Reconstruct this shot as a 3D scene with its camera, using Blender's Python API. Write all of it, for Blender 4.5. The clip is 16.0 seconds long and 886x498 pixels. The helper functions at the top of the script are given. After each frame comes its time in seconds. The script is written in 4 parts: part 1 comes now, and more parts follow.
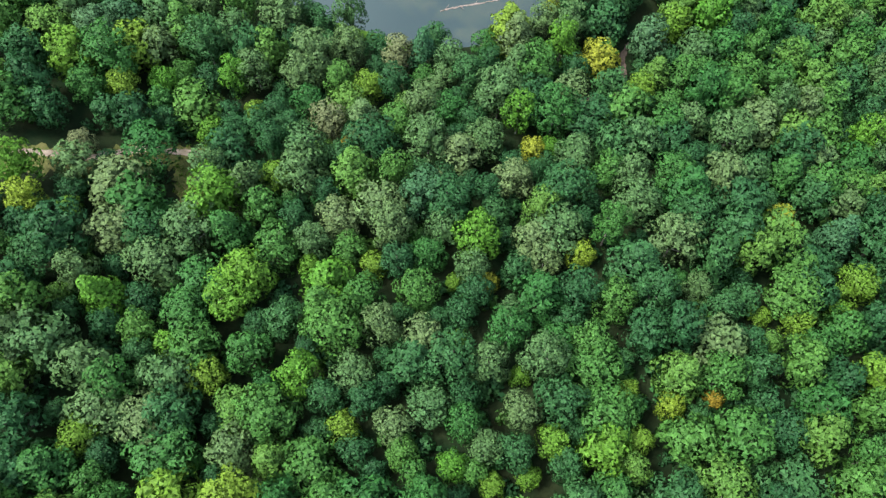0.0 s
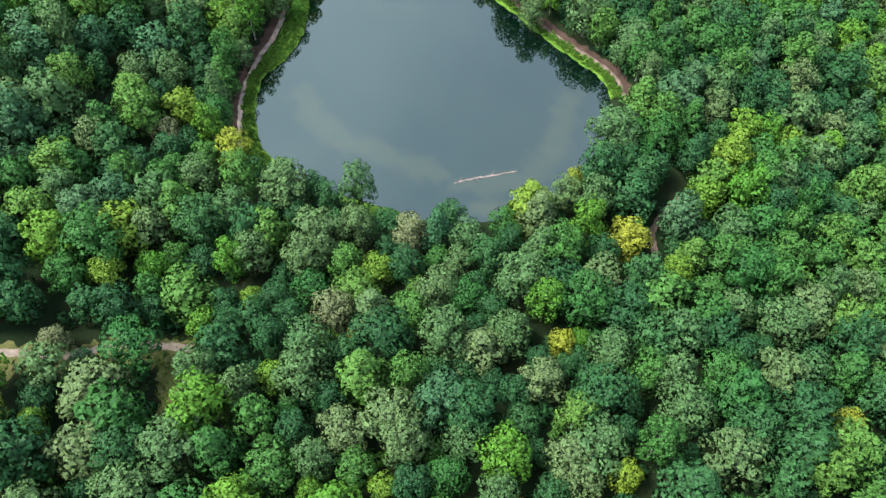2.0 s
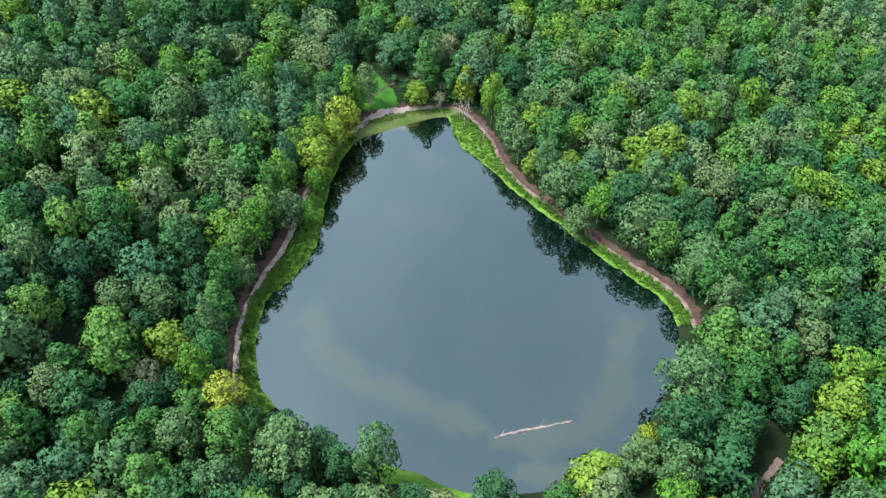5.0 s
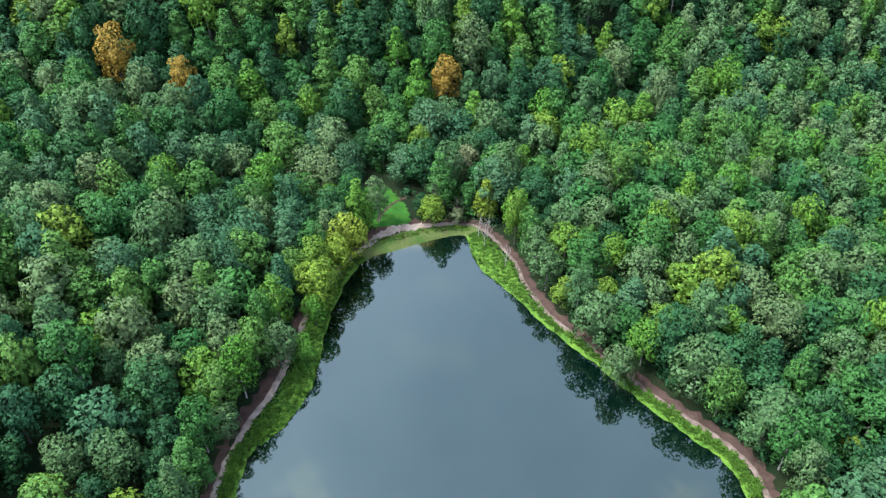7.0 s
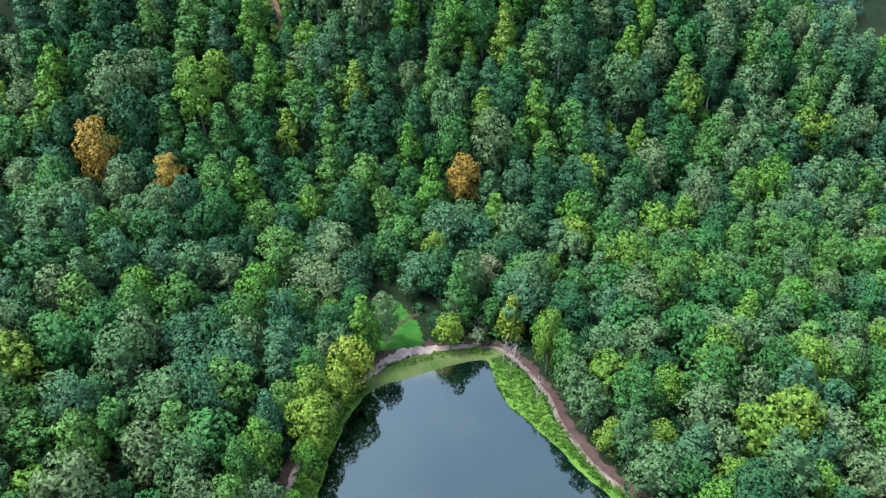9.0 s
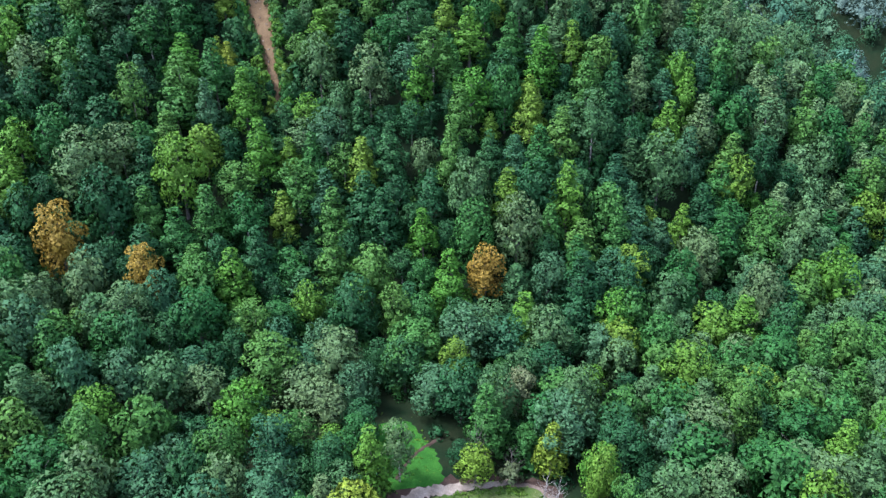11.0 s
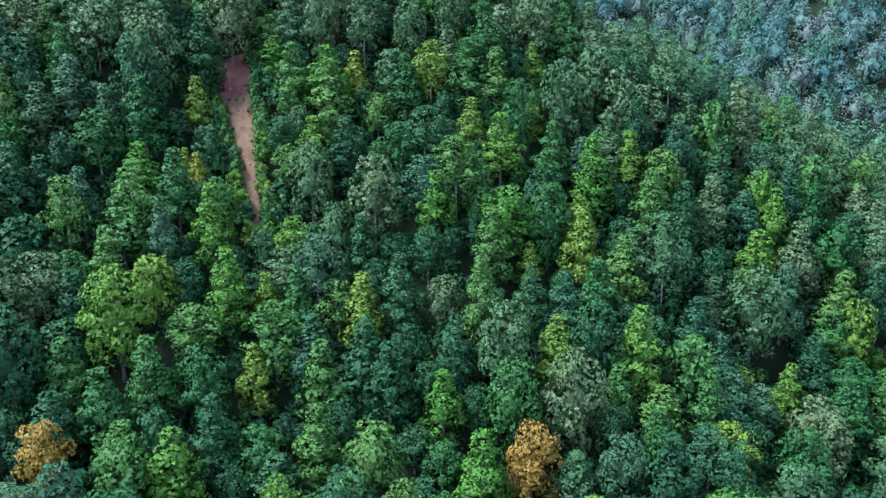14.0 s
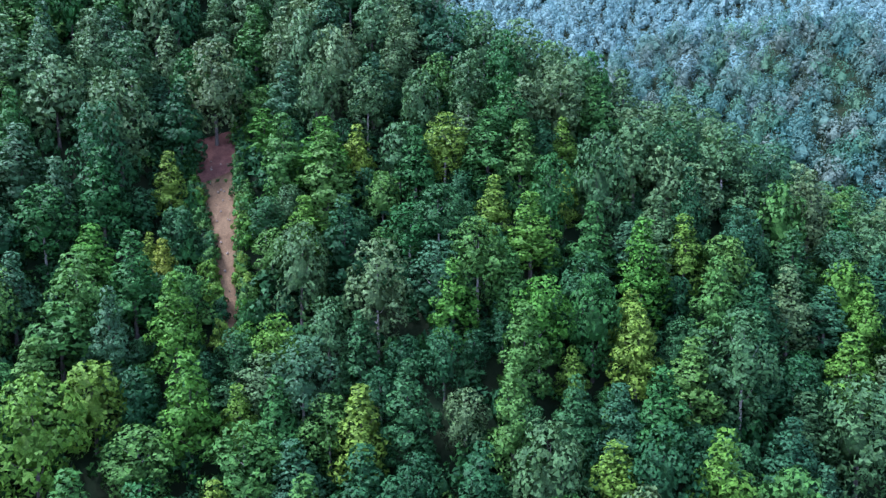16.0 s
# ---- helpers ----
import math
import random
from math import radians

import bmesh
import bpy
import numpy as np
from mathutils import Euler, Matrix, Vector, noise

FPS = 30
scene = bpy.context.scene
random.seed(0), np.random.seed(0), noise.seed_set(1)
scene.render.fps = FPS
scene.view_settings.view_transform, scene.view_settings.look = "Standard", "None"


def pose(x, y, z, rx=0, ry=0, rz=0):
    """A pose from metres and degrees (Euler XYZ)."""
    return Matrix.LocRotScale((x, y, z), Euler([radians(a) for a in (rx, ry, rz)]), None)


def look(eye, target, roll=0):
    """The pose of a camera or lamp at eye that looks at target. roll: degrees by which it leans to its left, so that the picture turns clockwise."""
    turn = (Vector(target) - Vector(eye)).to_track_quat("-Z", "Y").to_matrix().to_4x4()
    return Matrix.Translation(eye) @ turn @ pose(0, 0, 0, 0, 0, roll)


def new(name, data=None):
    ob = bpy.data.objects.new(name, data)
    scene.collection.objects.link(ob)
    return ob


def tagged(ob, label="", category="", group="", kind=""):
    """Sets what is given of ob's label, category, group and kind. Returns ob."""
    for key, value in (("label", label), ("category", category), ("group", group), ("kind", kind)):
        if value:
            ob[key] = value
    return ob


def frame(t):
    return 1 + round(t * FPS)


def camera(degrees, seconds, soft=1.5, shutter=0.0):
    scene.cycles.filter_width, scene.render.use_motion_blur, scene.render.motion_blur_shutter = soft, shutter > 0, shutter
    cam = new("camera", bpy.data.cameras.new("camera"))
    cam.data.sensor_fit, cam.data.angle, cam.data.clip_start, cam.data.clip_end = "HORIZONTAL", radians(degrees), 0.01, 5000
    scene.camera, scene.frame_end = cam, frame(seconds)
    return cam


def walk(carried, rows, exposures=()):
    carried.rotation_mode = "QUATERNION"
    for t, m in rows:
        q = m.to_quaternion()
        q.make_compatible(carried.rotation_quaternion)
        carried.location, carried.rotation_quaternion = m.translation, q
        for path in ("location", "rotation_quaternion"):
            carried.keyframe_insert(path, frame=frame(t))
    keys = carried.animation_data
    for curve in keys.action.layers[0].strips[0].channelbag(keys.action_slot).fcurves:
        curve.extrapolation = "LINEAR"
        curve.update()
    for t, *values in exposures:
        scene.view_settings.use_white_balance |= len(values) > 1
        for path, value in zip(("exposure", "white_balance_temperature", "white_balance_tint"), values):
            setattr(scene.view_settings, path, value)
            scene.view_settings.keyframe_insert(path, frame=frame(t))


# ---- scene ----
cam = camera(60.6, 16.0, soft=1.4)
# seconds, eye, target, lean
PATH = [
    (0, (-0.152, -1.479, 140.551), (-0.141, -0.694, 138.711), -0.7),
    (0.5, (-0.96, 2.658, 138.598), (-0.937, 3.516, 136.792), -0.2),
    (1, (-1.727, 7.781, 136.326), (-1.695, 8.716, 134.559), 0.3),
    (1.5, (-2.569, 12.871, 134.213), (-2.535, 13.873, 132.482), 0.1),
    (2, (-3.341, 18.419, 132.119), (-3.315, 19.487, 130.427), -0.4),
    (2.5, (-3.932, 23.748, 130.172), (-3.91, 24.87, 128.516), -0.7),
    (3, (-4.54, 28.993, 127.817), (-4.522, 30.179, 126.207), -1.0),
    (3.5, (-5.588, 34.017, 125.537), (-5.569, 35.257, 123.967), -0.9),
    (4, (-6.421, 39.611, 123.637), (-6.404, 40.901, 122.109), -1.0),
    (6.5, (-7.458, 66.704, 112.073), (-7.473, 68.217, 110.766), -1.4),
    (7, (-8.092, 72.232, 109.363), (-8.11, 73.788, 108.107), -1.3),
    (7.5, (-9.096, 77.788, 107.326), (-9.112, 79.376, 106.111), -1.2),
    (8, (-9.707, 83.719, 104.862), (-9.726, 85.345, 103.699), -1.1),
    (8.5, (-10.442, 89.309, 102.508), (-10.464, 90.97, 101.394), -1.1),
    (9, (-11.154, 95.401, 100.273), (-11.18, 97.094, 99.209), -1.1),
    (11.5, (-17.575, 128.146, 90.734), (-17.586, 129.952, 89.875), -0.5),
    (12, (-18.375, 135.257, 88.256), (-18.386, 137.086, 87.447), -0.5),
    (12.5, (-18.9, 141.66, 86.084), (-18.913, 143.51, 85.324), -0.4),
    (13, (-19.323, 148.574, 83.596), (-19.339, 150.447, 82.894), -0.4),
    (13.5, (-20.348, 154.988, 81.097), (-20.363, 156.882, 80.456), -0.3),
    (14, (-21.172, 161.713, 78.711), (-21.184, 163.632, 78.149), -0.2),
    (14.5, (-21.932, 167.739, 76.65), (-21.942, 169.678, 76.16), -0.2),
    (15, (-23.089, 174.259, 74.372), (-23.091, 176.216, 73.961), 0.1),
    (15.5, (-23.877, 180.333, 72.109), (-23.881, 182.304, 71.771), 0.1),
    (16, (-24.141, 186.794, 69.405), (-24.153, 188.778, 69.15), -0.1),
]
walk(cam, [(t, look(eye, target, lean)) for t, eye, target, lean in PATH],
     [(0, 2.08, 6400, 9), (4.2, 2.18, 6100, 11), (9.0, 2.17, 5600, 15), (12.0, 2.08, 5300, 19), (16.0, 2.10, 5000, 26)])

# ---- world, sun and exposure ----
world = bpy.data.worlds.new("overcast_sky")
scene.world = world
world.use_nodes = True
wn = world.node_tree
sky = wn.nodes.new("ShaderNodeTexSky")
sky.sky_type = "NISHITA"
sky.sun_disc = False
sky.sun_elevation, sky.sun_rotation = radians(60), radians(-88)
sky.air_density, sky.dust_density, sky.ozone_density = 1.0, 1.2, 1.6
soften = wn.nodes.new("ShaderNodeHueSaturation")
soften.inputs["Saturation"].default_value = 0.6
wn.links.new(sky.outputs[0], soften.inputs["Color"])
cloud_at = wn.nodes.new("ShaderNodeTexCoord")
cloud = wn.nodes.new("ShaderNodeTexNoise")
cloud.inputs["Scale"].default_value, cloud.inputs["Detail"].default_value, cloud.inputs["Roughness"].default_value = 2.2, 5, 0.55
wn.links.new(cloud_at.outputs["Generated"], cloud.inputs["Vector"])
thick = wn.nodes.new("ShaderNodeValToRGB")
thick.color_ramp.elements[0].position, thick.color_ramp.elements[0].color = 0.36, (0.84, 0.86, 0.9, 1)
thick.color_ramp.elements[1].position, thick.color_ramp.elements[1].color = 0.68, (1.3, 1.24, 1.18, 1)
wn.links.new(cloud.outputs["Fac"], thick.inputs[0])
veil = wn.nodes.new("ShaderNodeMix")
veil.data_type, veil.blend_type = "RGBA", "MULTIPLY"
veil.inputs[0].default_value = 1.0
wn.links.new(soften.outputs[0], veil.inputs[6])
wn.links.new(thick.outputs[0], veil.inputs[7])
wn.nodes["Background"].inputs["Strength"].default_value = 0.15
wn.links.new(veil.outputs[2], wn.nodes["Background"].inputs[0])
sun_data = bpy.data.lights.new("sun", "SUN")
sun_data.energy, sun_data.angle, sun_data.color = 2.4, radians(15), (1.0, 0.97, 0.90)
sun = new("sun", sun_data)
sun.matrix_world = look((0, 0, 0), (0.999 * math.cos(radians(60)), -0.035 * math.cos(radians(60)), -math.sin(radians(60))))



# ---- materials ----
def material(name):
    m = bpy.data.materials.new(name)
    m.use_nodes = True
    nt = m.node_tree
    return m, nt, nt.nodes["Principled BSDF"]


def node(nt, kind, **inputs):
    n = nt.nodes.new(kind)
    for key, value in inputs.items():
        n.inputs[key.replace("_", " ")].default_value = value
    return n


def ramp(nt, fac, stops):
    r = nt.nodes.new("ShaderNodeValToRGB")
    while len(r.color_ramp.elements) < len(stops):
        r.color_ramp.elements.new(0.5)
    for e, (p, c) in zip(r.color_ramp.elements, stops):
        e.position, e.color = p, (*c, 1)
    nt.links.new(fac, r.inputs[0])
    return r.outputs[0]


def mix(nt, fac, a, b, blend="MIX"):
    n = nt.nodes.new("ShaderNodeMix")
    n.data_type, n.blend_type = "RGBA", blend
    for socket, v in ((n.inputs[0], fac), (n.inputs[6], a), (n.inputs[7], b)):
        if isinstance(v, (int, float)):
            socket.default_value = v
        elif isinstance(v, tuple):
            socket.default_value = (*v, 1)
        else:
            nt.links.new(v, socket)
    return n.outputs[2]


def noise_fac(nt, scale, detail=4, rough=0.6, coords="Object"):
    tc = nt.nodes.new("ShaderNodeTexCoord")
    n = node(nt, "ShaderNodeTexNoise", Scale=scale, Detail=detail, Roughness=rough)
    nt.links.new(tc.outputs[coords], n.inputs["Vector"])
    return n.outputs["Fac"]


def leaf_material(name, stops, spread=0.32, glow=0.22, mottled=True):
    """Foliage: a tone for each tree, another for each spray of leaves, and a mottling inside the sprays."""
    m, nt, bsdf = material(name)
    info = nt.nodes.new("ShaderNodeObjectInfo")
    geo = nt.nodes.new("ShaderNodeNewGeometry")
    own = nt.nodes.new("ShaderNodeAttribute")
    own.attribute_name = "tone"
    both_tones = nt.nodes.new("ShaderNodeMath")
    both_tones.operation = "ADD"
    nt.links.new(info.outputs["Random"], both_tones.inputs[0])
    nt.links.new(own.outputs["Fac"], both_tones.inputs[1])
    wrapped = nt.nodes.new("ShaderNodeMath")
    wrapped.operation = "FRACT"
    nt.links.new(both_tones.outputs[0], wrapped.inputs[0])
    tone = ramp(nt, wrapped.outputs[0], stops)
    spray = ramp(nt, geo.outputs["Random Per Island"], [(0.0, (1 - spread,) * 3), (1.0, (1 + spread * 0.7,) * 3)])
    mott = ramp(nt, noise_fac(nt, 0.9, 3), [(0.3, (0.80, 0.82, 0.86)), (0.72, (1.2, 1.18, 1.08))])
    fine = ramp(nt, noise_fac(nt, 5.5, 2), [(0.36, (0.72, 0.74, 0.78)), (0.64, (1.26, 1.24, 1.18))])
    colour = mix(nt, 1.0, tone, spray, "MULTIPLY")
    if mottled:
        colour = mix(nt, 1.0, mix(nt, 1.0, colour, mott, "MULTIPLY"), fine, "MULTIPLY")
    nt.links.new(colour, bsdf.inputs["Base Color"])
    bsdf.inputs["Roughness"].default_value = 0.62
    bsdf.inputs["Specular IOR Level"].default_value = 0.12
    through_leaf = nt.nodes.new("ShaderNodeBsdfTranslucent")
    nt.links.new(colour, through_leaf.inputs[0])
    both = nt.nodes.new("ShaderNodeMixShader")
    both.inputs[0].default_value = glow
    nt.links.new(bsdf.outputs[0], both.inputs[1])
    nt.links.new(through_leaf.outputs[0], both.inputs[2])
    nt.links.new(both.outputs[0], nt.nodes["Material Output"].inputs[0])
    return m


def soil_material(name, dark, light, scale, bump=0.4, rough=0.9):
    m, nt, bsdf = material(name)
    big = noise_fac(nt, scale, 5)
    fine = noise_fac(nt, scale * 9, 5, 0.7)
    colour = ramp(nt, big, [(0.32, dark), (0.68, light)])
    grain = ramp(nt, fine, [(0.3, (0.65,) * 3), (0.7, (1.3,) * 3)])
    nt.links.new(mix(nt, 1.0, colour, grain, "MULTIPLY"), bsdf.inputs["Base Color"])
    bsdf.inputs["Roughness"].default_value = rough
    bsdf.inputs["Specular IOR Level"].default_value = 0.08
    b = node(nt, "ShaderNodeBump", Strength=bump, Distance=0.15)
    nt.links.new(fine, b.inputs["Height"])
    nt.links.new(b.outputs[0], bsdf.inputs["Normal"])
    return m


LEAF = {
    "green": leaf_material("leaves_green", [(0.0, (0.022, 0.088, 0.020)), (0.35, (0.034, 0.108, 0.022)), (0.7, (0.050, 0.130, 0.024)), (1.0, (0.070, 0.150, 0.026))]),
    "dark": leaf_material("leaves_dark", [(0.0, (0.016, 0.060, 0.020)), (0.5, (0.022, 0.076, 0.024)), (1.0, (0.031, 0.092, 0.027))]),
    "lime": leaf_material("leaves_lime", [(0.0, (0.052, 0.152, 0.016)), (0.5, (0.076, 0.168, 0.018)), (1.0, (0.110, 0.180, 0.020))]),
    "grey": leaf_material("leaves_grey_green", [(0.0, (0.043, 0.104, 0.034)), (0.5, (0.061, 0.120, 0.040)), (1.0, (0.085, 0.131, 0.048))]),
    "yellow": leaf_material("leaves_yellow", [(0.0, (0.115, 0.192, 0.018)), (0.6, (0.145, 0.206, 0.020)), (1.0, (0.190, 0.210, 0.022))]),
    "orange": leaf_material("leaves_orange", [(0.0, (0.215, 0.178, 0.020)), (1.0, (0.205, 0.132, 0.020))]),
    # olive-grey foliage, paled to carry the haze along the crest
    "olive": leaf_material("leaves_olive_haze", [(0.0, (0.058, 0.128, 0.046)), (0.5, (0.078, 0.148, 0.054)), (1.0, (0.100, 0.160, 0.060))]),
    "tan": leaf_material("leaves_withered", [(0.0, (0.092, 0.118, 0.052)), (1.0, (0.116, 0.134, 0.060))]),
    # dull blue-green foliage, its blue partly standing for haze over the hill
    "blue": leaf_material("leaves_dull_haze_green", [(0.0, (0.026, 0.084, 0.034)), (0.5, (0.037, 0.098, 0.040)), (1.0, (0.050, 0.110, 0.045))]),
    # far foliage: distance haze put into the leaf colours, the last one palest
    "distant": leaf_material("leaves_haze_blue_green", [(0.0, (0.046, 0.123, 0.095)), (0.5, (0.068, 0.144, 0.108)), (1.0, (0.092, 0.165, 0.113))], 0.07, 0.25, False),
    "distant_grey": leaf_material("leaves_haze_blue_grey", [(0.0, (0.067, 0.115, 0.092)), (0.5, (0.090, 0.140, 0.107)), (1.0, (0.118, 0.163, 0.117))], 0.07, 0.25, False),
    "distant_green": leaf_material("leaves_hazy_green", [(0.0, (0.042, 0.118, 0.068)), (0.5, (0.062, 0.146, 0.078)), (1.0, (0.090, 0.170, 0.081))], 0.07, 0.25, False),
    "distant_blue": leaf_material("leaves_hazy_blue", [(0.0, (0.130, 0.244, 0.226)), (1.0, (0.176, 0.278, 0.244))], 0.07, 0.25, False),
}
BARK, nt_, bs_ = material("bark")
nt_.links.new(ramp(nt_, noise_fac(nt_, 5.0, 5), [(0.3, (0.035, 0.028, 0.022)), (0.7, (0.11, 0.095, 0.08))]), bs_.inputs["Base Color"])
bs_.inputs["Roughness"].default_value = 0.9
PALE_BARK, nt_, bs_ = material("pale_bark")
nt_.links.new(ramp(nt_, noise_fac(nt_, 4.0, 5), [(0.35, (0.12, 0.10, 0.085)), (0.6, (0.30, 0.28, 0.25))]), bs_.inputs["Base Color"])
bs_.inputs["Roughness"].default_value = 0.8
DEAD_WOOD = soil_material("dead_wood", (0.110, 0.086, 0.072), (0.240, 0.190, 0.165), 2.0)
# litter colour taken near black to hold the shade under the crowns
SHADED_LITTER = soil_material("shaded_forest_floor", (0.004, 0.013, 0.004), (0.012, 0.016, 0.006), 0.22)
EARTH = soil_material("bare_earth", (0.068, 0.050, 0.038), (0.155, 0.120, 0.093), 0.55)
SCAR = soil_material("red_earth", (0.086, 0.052, 0.026), (0.148, 0.098, 0.050), 0.5, 0.9)
SCAR_HEAD = soil_material("dusky_earth", (0.060, 0.026, 0.020), (0.130, 0.062, 0.046), 0.6, 0.9)
BROWN = soil_material("trodden_litter", (0.030, 0.019, 0.014), (0.062, 0.040, 0.030), 0.5)
PALE_EARTH = soil_material("pale_earth", (0.135, 0.105, 0.080), (0.275, 0.225, 0.175), 0.6)
MEADOW = soil_material("meadow", (0.016, 0.068, 0.008), (0.032, 0.104, 0.012), 0.5, 0.8)
GRASS = soil_material("grass", (0.038, 0.092, 0.011), (0.078, 0.146, 0.017), 0.35, 0.8)
SHORE_GRASS = soil_material("shore_grass", (0.026, 0.064, 0.010), (0.078, 0.086, 0.028), 0.3, 0.8)
DRY_GRASS = soil_material("dry_grass", (0.055, 0.070, 0.018), (0.110, 0.105, 0.038), 0.4, 0.8)
BLADES = leaf_material("grass_blades", [(0.0, (0.046, 0.108, 0.011)), (1.0, (0.084, 0.146, 0.015))], 0.4, 0.3)

WATER, nt_, bs_ = material("pond_water")
bed_ = nt_.nodes.new("ShaderNodeAttribute")
bed_.attribute_name = "silt"
deep_ = ramp(nt_, noise_fac(nt_, 0.045, 4, 0.55), [(0.42, (0.0004, 0.0034, 0.0022)), (0.68, (0.0012, 0.0040, 0.0022))])
muddy_ = ramp(nt_, noise_fac(nt_, 0.35, 5, 0.6), [(0.35, (0.016, 0.022, 0.005)), (0.68, (0.036, 0.031, 0.010))])
nt_.links.new(mix(nt_, bed_.outputs["Fac"], deep_, muddy_), bs_.inputs["Base Color"])
bs_.inputs["Roughness"].default_value = 0.03
bs_.inputs["IOR"].default_value = 1.62
bs_.inputs["Specular IOR Level"].default_value = 1.0
bs_.inputs["Specular Tint"].default_value = (0.80, 1.0, 0.86, 1)
bump_ = node(nt_, "ShaderNodeBump", Strength=0.04, Distance=0.05)
nt_.links.new(noise_fac(nt_, 1.6, 3), bump_.inputs["Height"])
nt_.links.new(bump_.outputs[0], bs_.inputs["Normal"])


# ---- the lie of the land ----
SHORE = [(-44.6, 141.1), (-44.6, 147.6), (-43.7, 152.8), (-41.3, 155.5), (-38.6, 158.9), (-36.0, 164.8), (-34.9, 170.0), (-34.4, 181.2), (-33.3, 190.0), (-30.3, 200.4), (-26.3, 205.9), (-20.6, 208.4), (-14.8, 211.1), (-7.5, 213.5), (-3.6, 212.9), (-2.4, 207.6), (-0.2, 200.4), (5.7, 192.4), (12.2, 182.2), (20.0, 172.4), (26.6, 163.4), (33.6, 155.2), (38.4, 149.6), (40.2, 143.2), (39.2, 136.2), (35.4, 127.4), (27.4, 117.4), (19.5, 111.4), (12.5, 108.2), (4.7, 107.2), (-5.1, 108.0), (-11.7, 111.1), (-18.0, 113.3), (-27.0, 117.5), (-35.9, 123.0), (-42.4, 130.8)]


def smooth_ring(points, each=6):
    """A closed Catmull-Rom curve through the points."""
    out, n = [], len(points)
    for i in range(n):
        p0, p1, p2, p3 = (np.array(points[(i + k) % n]) for k in (-1, 0, 1, 2))
        for j in range(each):
            t = j / each
            out.append(0.5 * (2 * p1 + (p2 - p0) * t + (2 * p0 - 5 * p1 + 4 * p2 - p3) * t * t + (3 * p1 - p0 - 3 * p2 + p3) * t ** 3))
    return np.array(out)


def smooth_line(points, each=8):
    """An open Catmull-Rom curve through the points."""
    pts = [np.array(p, float) for p in points]
    pts = [2 * pts[0] - pts[1]] + pts + [2 * pts[-1] - pts[-2]]
    out = []
    for p0, p1, p2, p3 in zip(pts, pts[1:], pts[2:], pts[3:]):
        for j in range(each):
            t = j / each
            out.append(0.5 * (2 * p1 + (p2 - p0) * t + (2 * p0 - 5 * p1 + 4 * p2 - p3) * t * t + (3 * p1 - p0 - 3 * p2 + p3) * t ** 3))
    out.append(pts[-2])
    return np.array(out)


RING = smooth_ring(SHORE)


def ring_distance(x, y, ring, closed=True):
    """Distance to a line of points; inside a closed ring it is negative."""
    x, y = np.atleast_1d(np.asarray(x, float)), np.atleast_1d(np.asarray(y, float))
    a = ring
    b = np.roll(ring, -1, axis=0)
    if not closed:
        a, b = a[:-1], b[:-1]
    dx, dy = (b - a).T
    best = np.full(x.shape, 1e9)
    inside = np.zeros(x.shape, bool)
    (x_lo, y_lo), (x_hi, y_hi) = ring.min(axis=0), ring.max(axis=0)
    box = np.maximum(np.maximum(x_lo - x, x - x_hi), np.maximum(y_lo - y, y - y_hi))
    best[box > 25] = box[box > 25]
    todo = np.flatnonzero(box <= 25)
    for k in range(0, len(todo), 2000):
        i = todo[k:k + 2000]
        px, py = x[i][:, None], y[i][:, None]
        t = np.minimum(np.maximum(((px - a[:, 0]) * dx + (py - a[:, 1]) * dy) / (dx * dx + dy * dy + 1e-9), 0), 1)
        best[i] = np.sqrt(((px - a[:, 0] - t * dx) ** 2 + (py - a[:, 1] - t * dy) ** 2).min(axis=1))
        if closed:
            cross = ((a[:, 1] > py) != (b[:, 1] > py)) & (px < dx * (py - a[:, 1]) / (dy + 1e-12) + a[:, 0])
            inside[i] = cross.sum(axis=1) % 2 == 1
    return np.where(inside, -best, best)


def soft_plus(v, k):
    return k * np.logaddexp(0, v / k)


def soft_max(a, b, k):
    return b + soft_plus(a - b, k)


def soft_min(a, b, k):
    return -soft_max(-a, -b, k)


def hill(x, y):
    """The steep wooded hill north of the pond, with its crest falling to the north-east."""
    foot = 258 + 0.42 * soft_plus(x - 14, 8) - 0.16 * soft_plus(-x - 32, 10)
    face = 0.95 * (y - foot) + 2.2 * np.sin(x * 0.07 + y * 0.03) + 1.5 * np.sin(x * 0.16 - y * 0.05 + 1)
    u = 0.71 * (x - 8) + 0.70 * (y - 348)
    crest = 68 - 0.19 * u + 1.3 * soft_plus(-u - 5, 9) - 0.34 * soft_plus(x - 16 - 0.6 * (y - 348), 6)
    return soft_min(face, crest, 7)


def far_hills(x, y):
    """The wooded hills across the next valley, and a higher range behind them."""
    r = 0.416 * (x + 25) + 0.909 * (y - 186)
    side = 0.909 * (x + 25) - 0.416 * (y - 186)
    crest = 147 - 0.0072 * (side + 31) ** 2 + 4 * np.sin(side * 0.09)
    face = 88 + 0.62 * (r - 375) + 9 * np.sin(side * 0.055 + 0.8) + 5 * np.sin(side * 0.085 + r * 0.03)
    back = crest - 0.55 * soft_plus(r - 375 - (crest - 88) / 0.62, 14)
    first = soft_min(face, back, 9)
    second = soft_min(60 + 0.56 * (r - 540) + 16 * np.sin(side * 0.024 + 0.5) + 7 * np.sin(side * 0.06 + r * 0.01), 330 - 0.05 * side + 14 * np.sin(side * 0.02), 14)
    return np.maximum(np.maximum(first, second), -25)


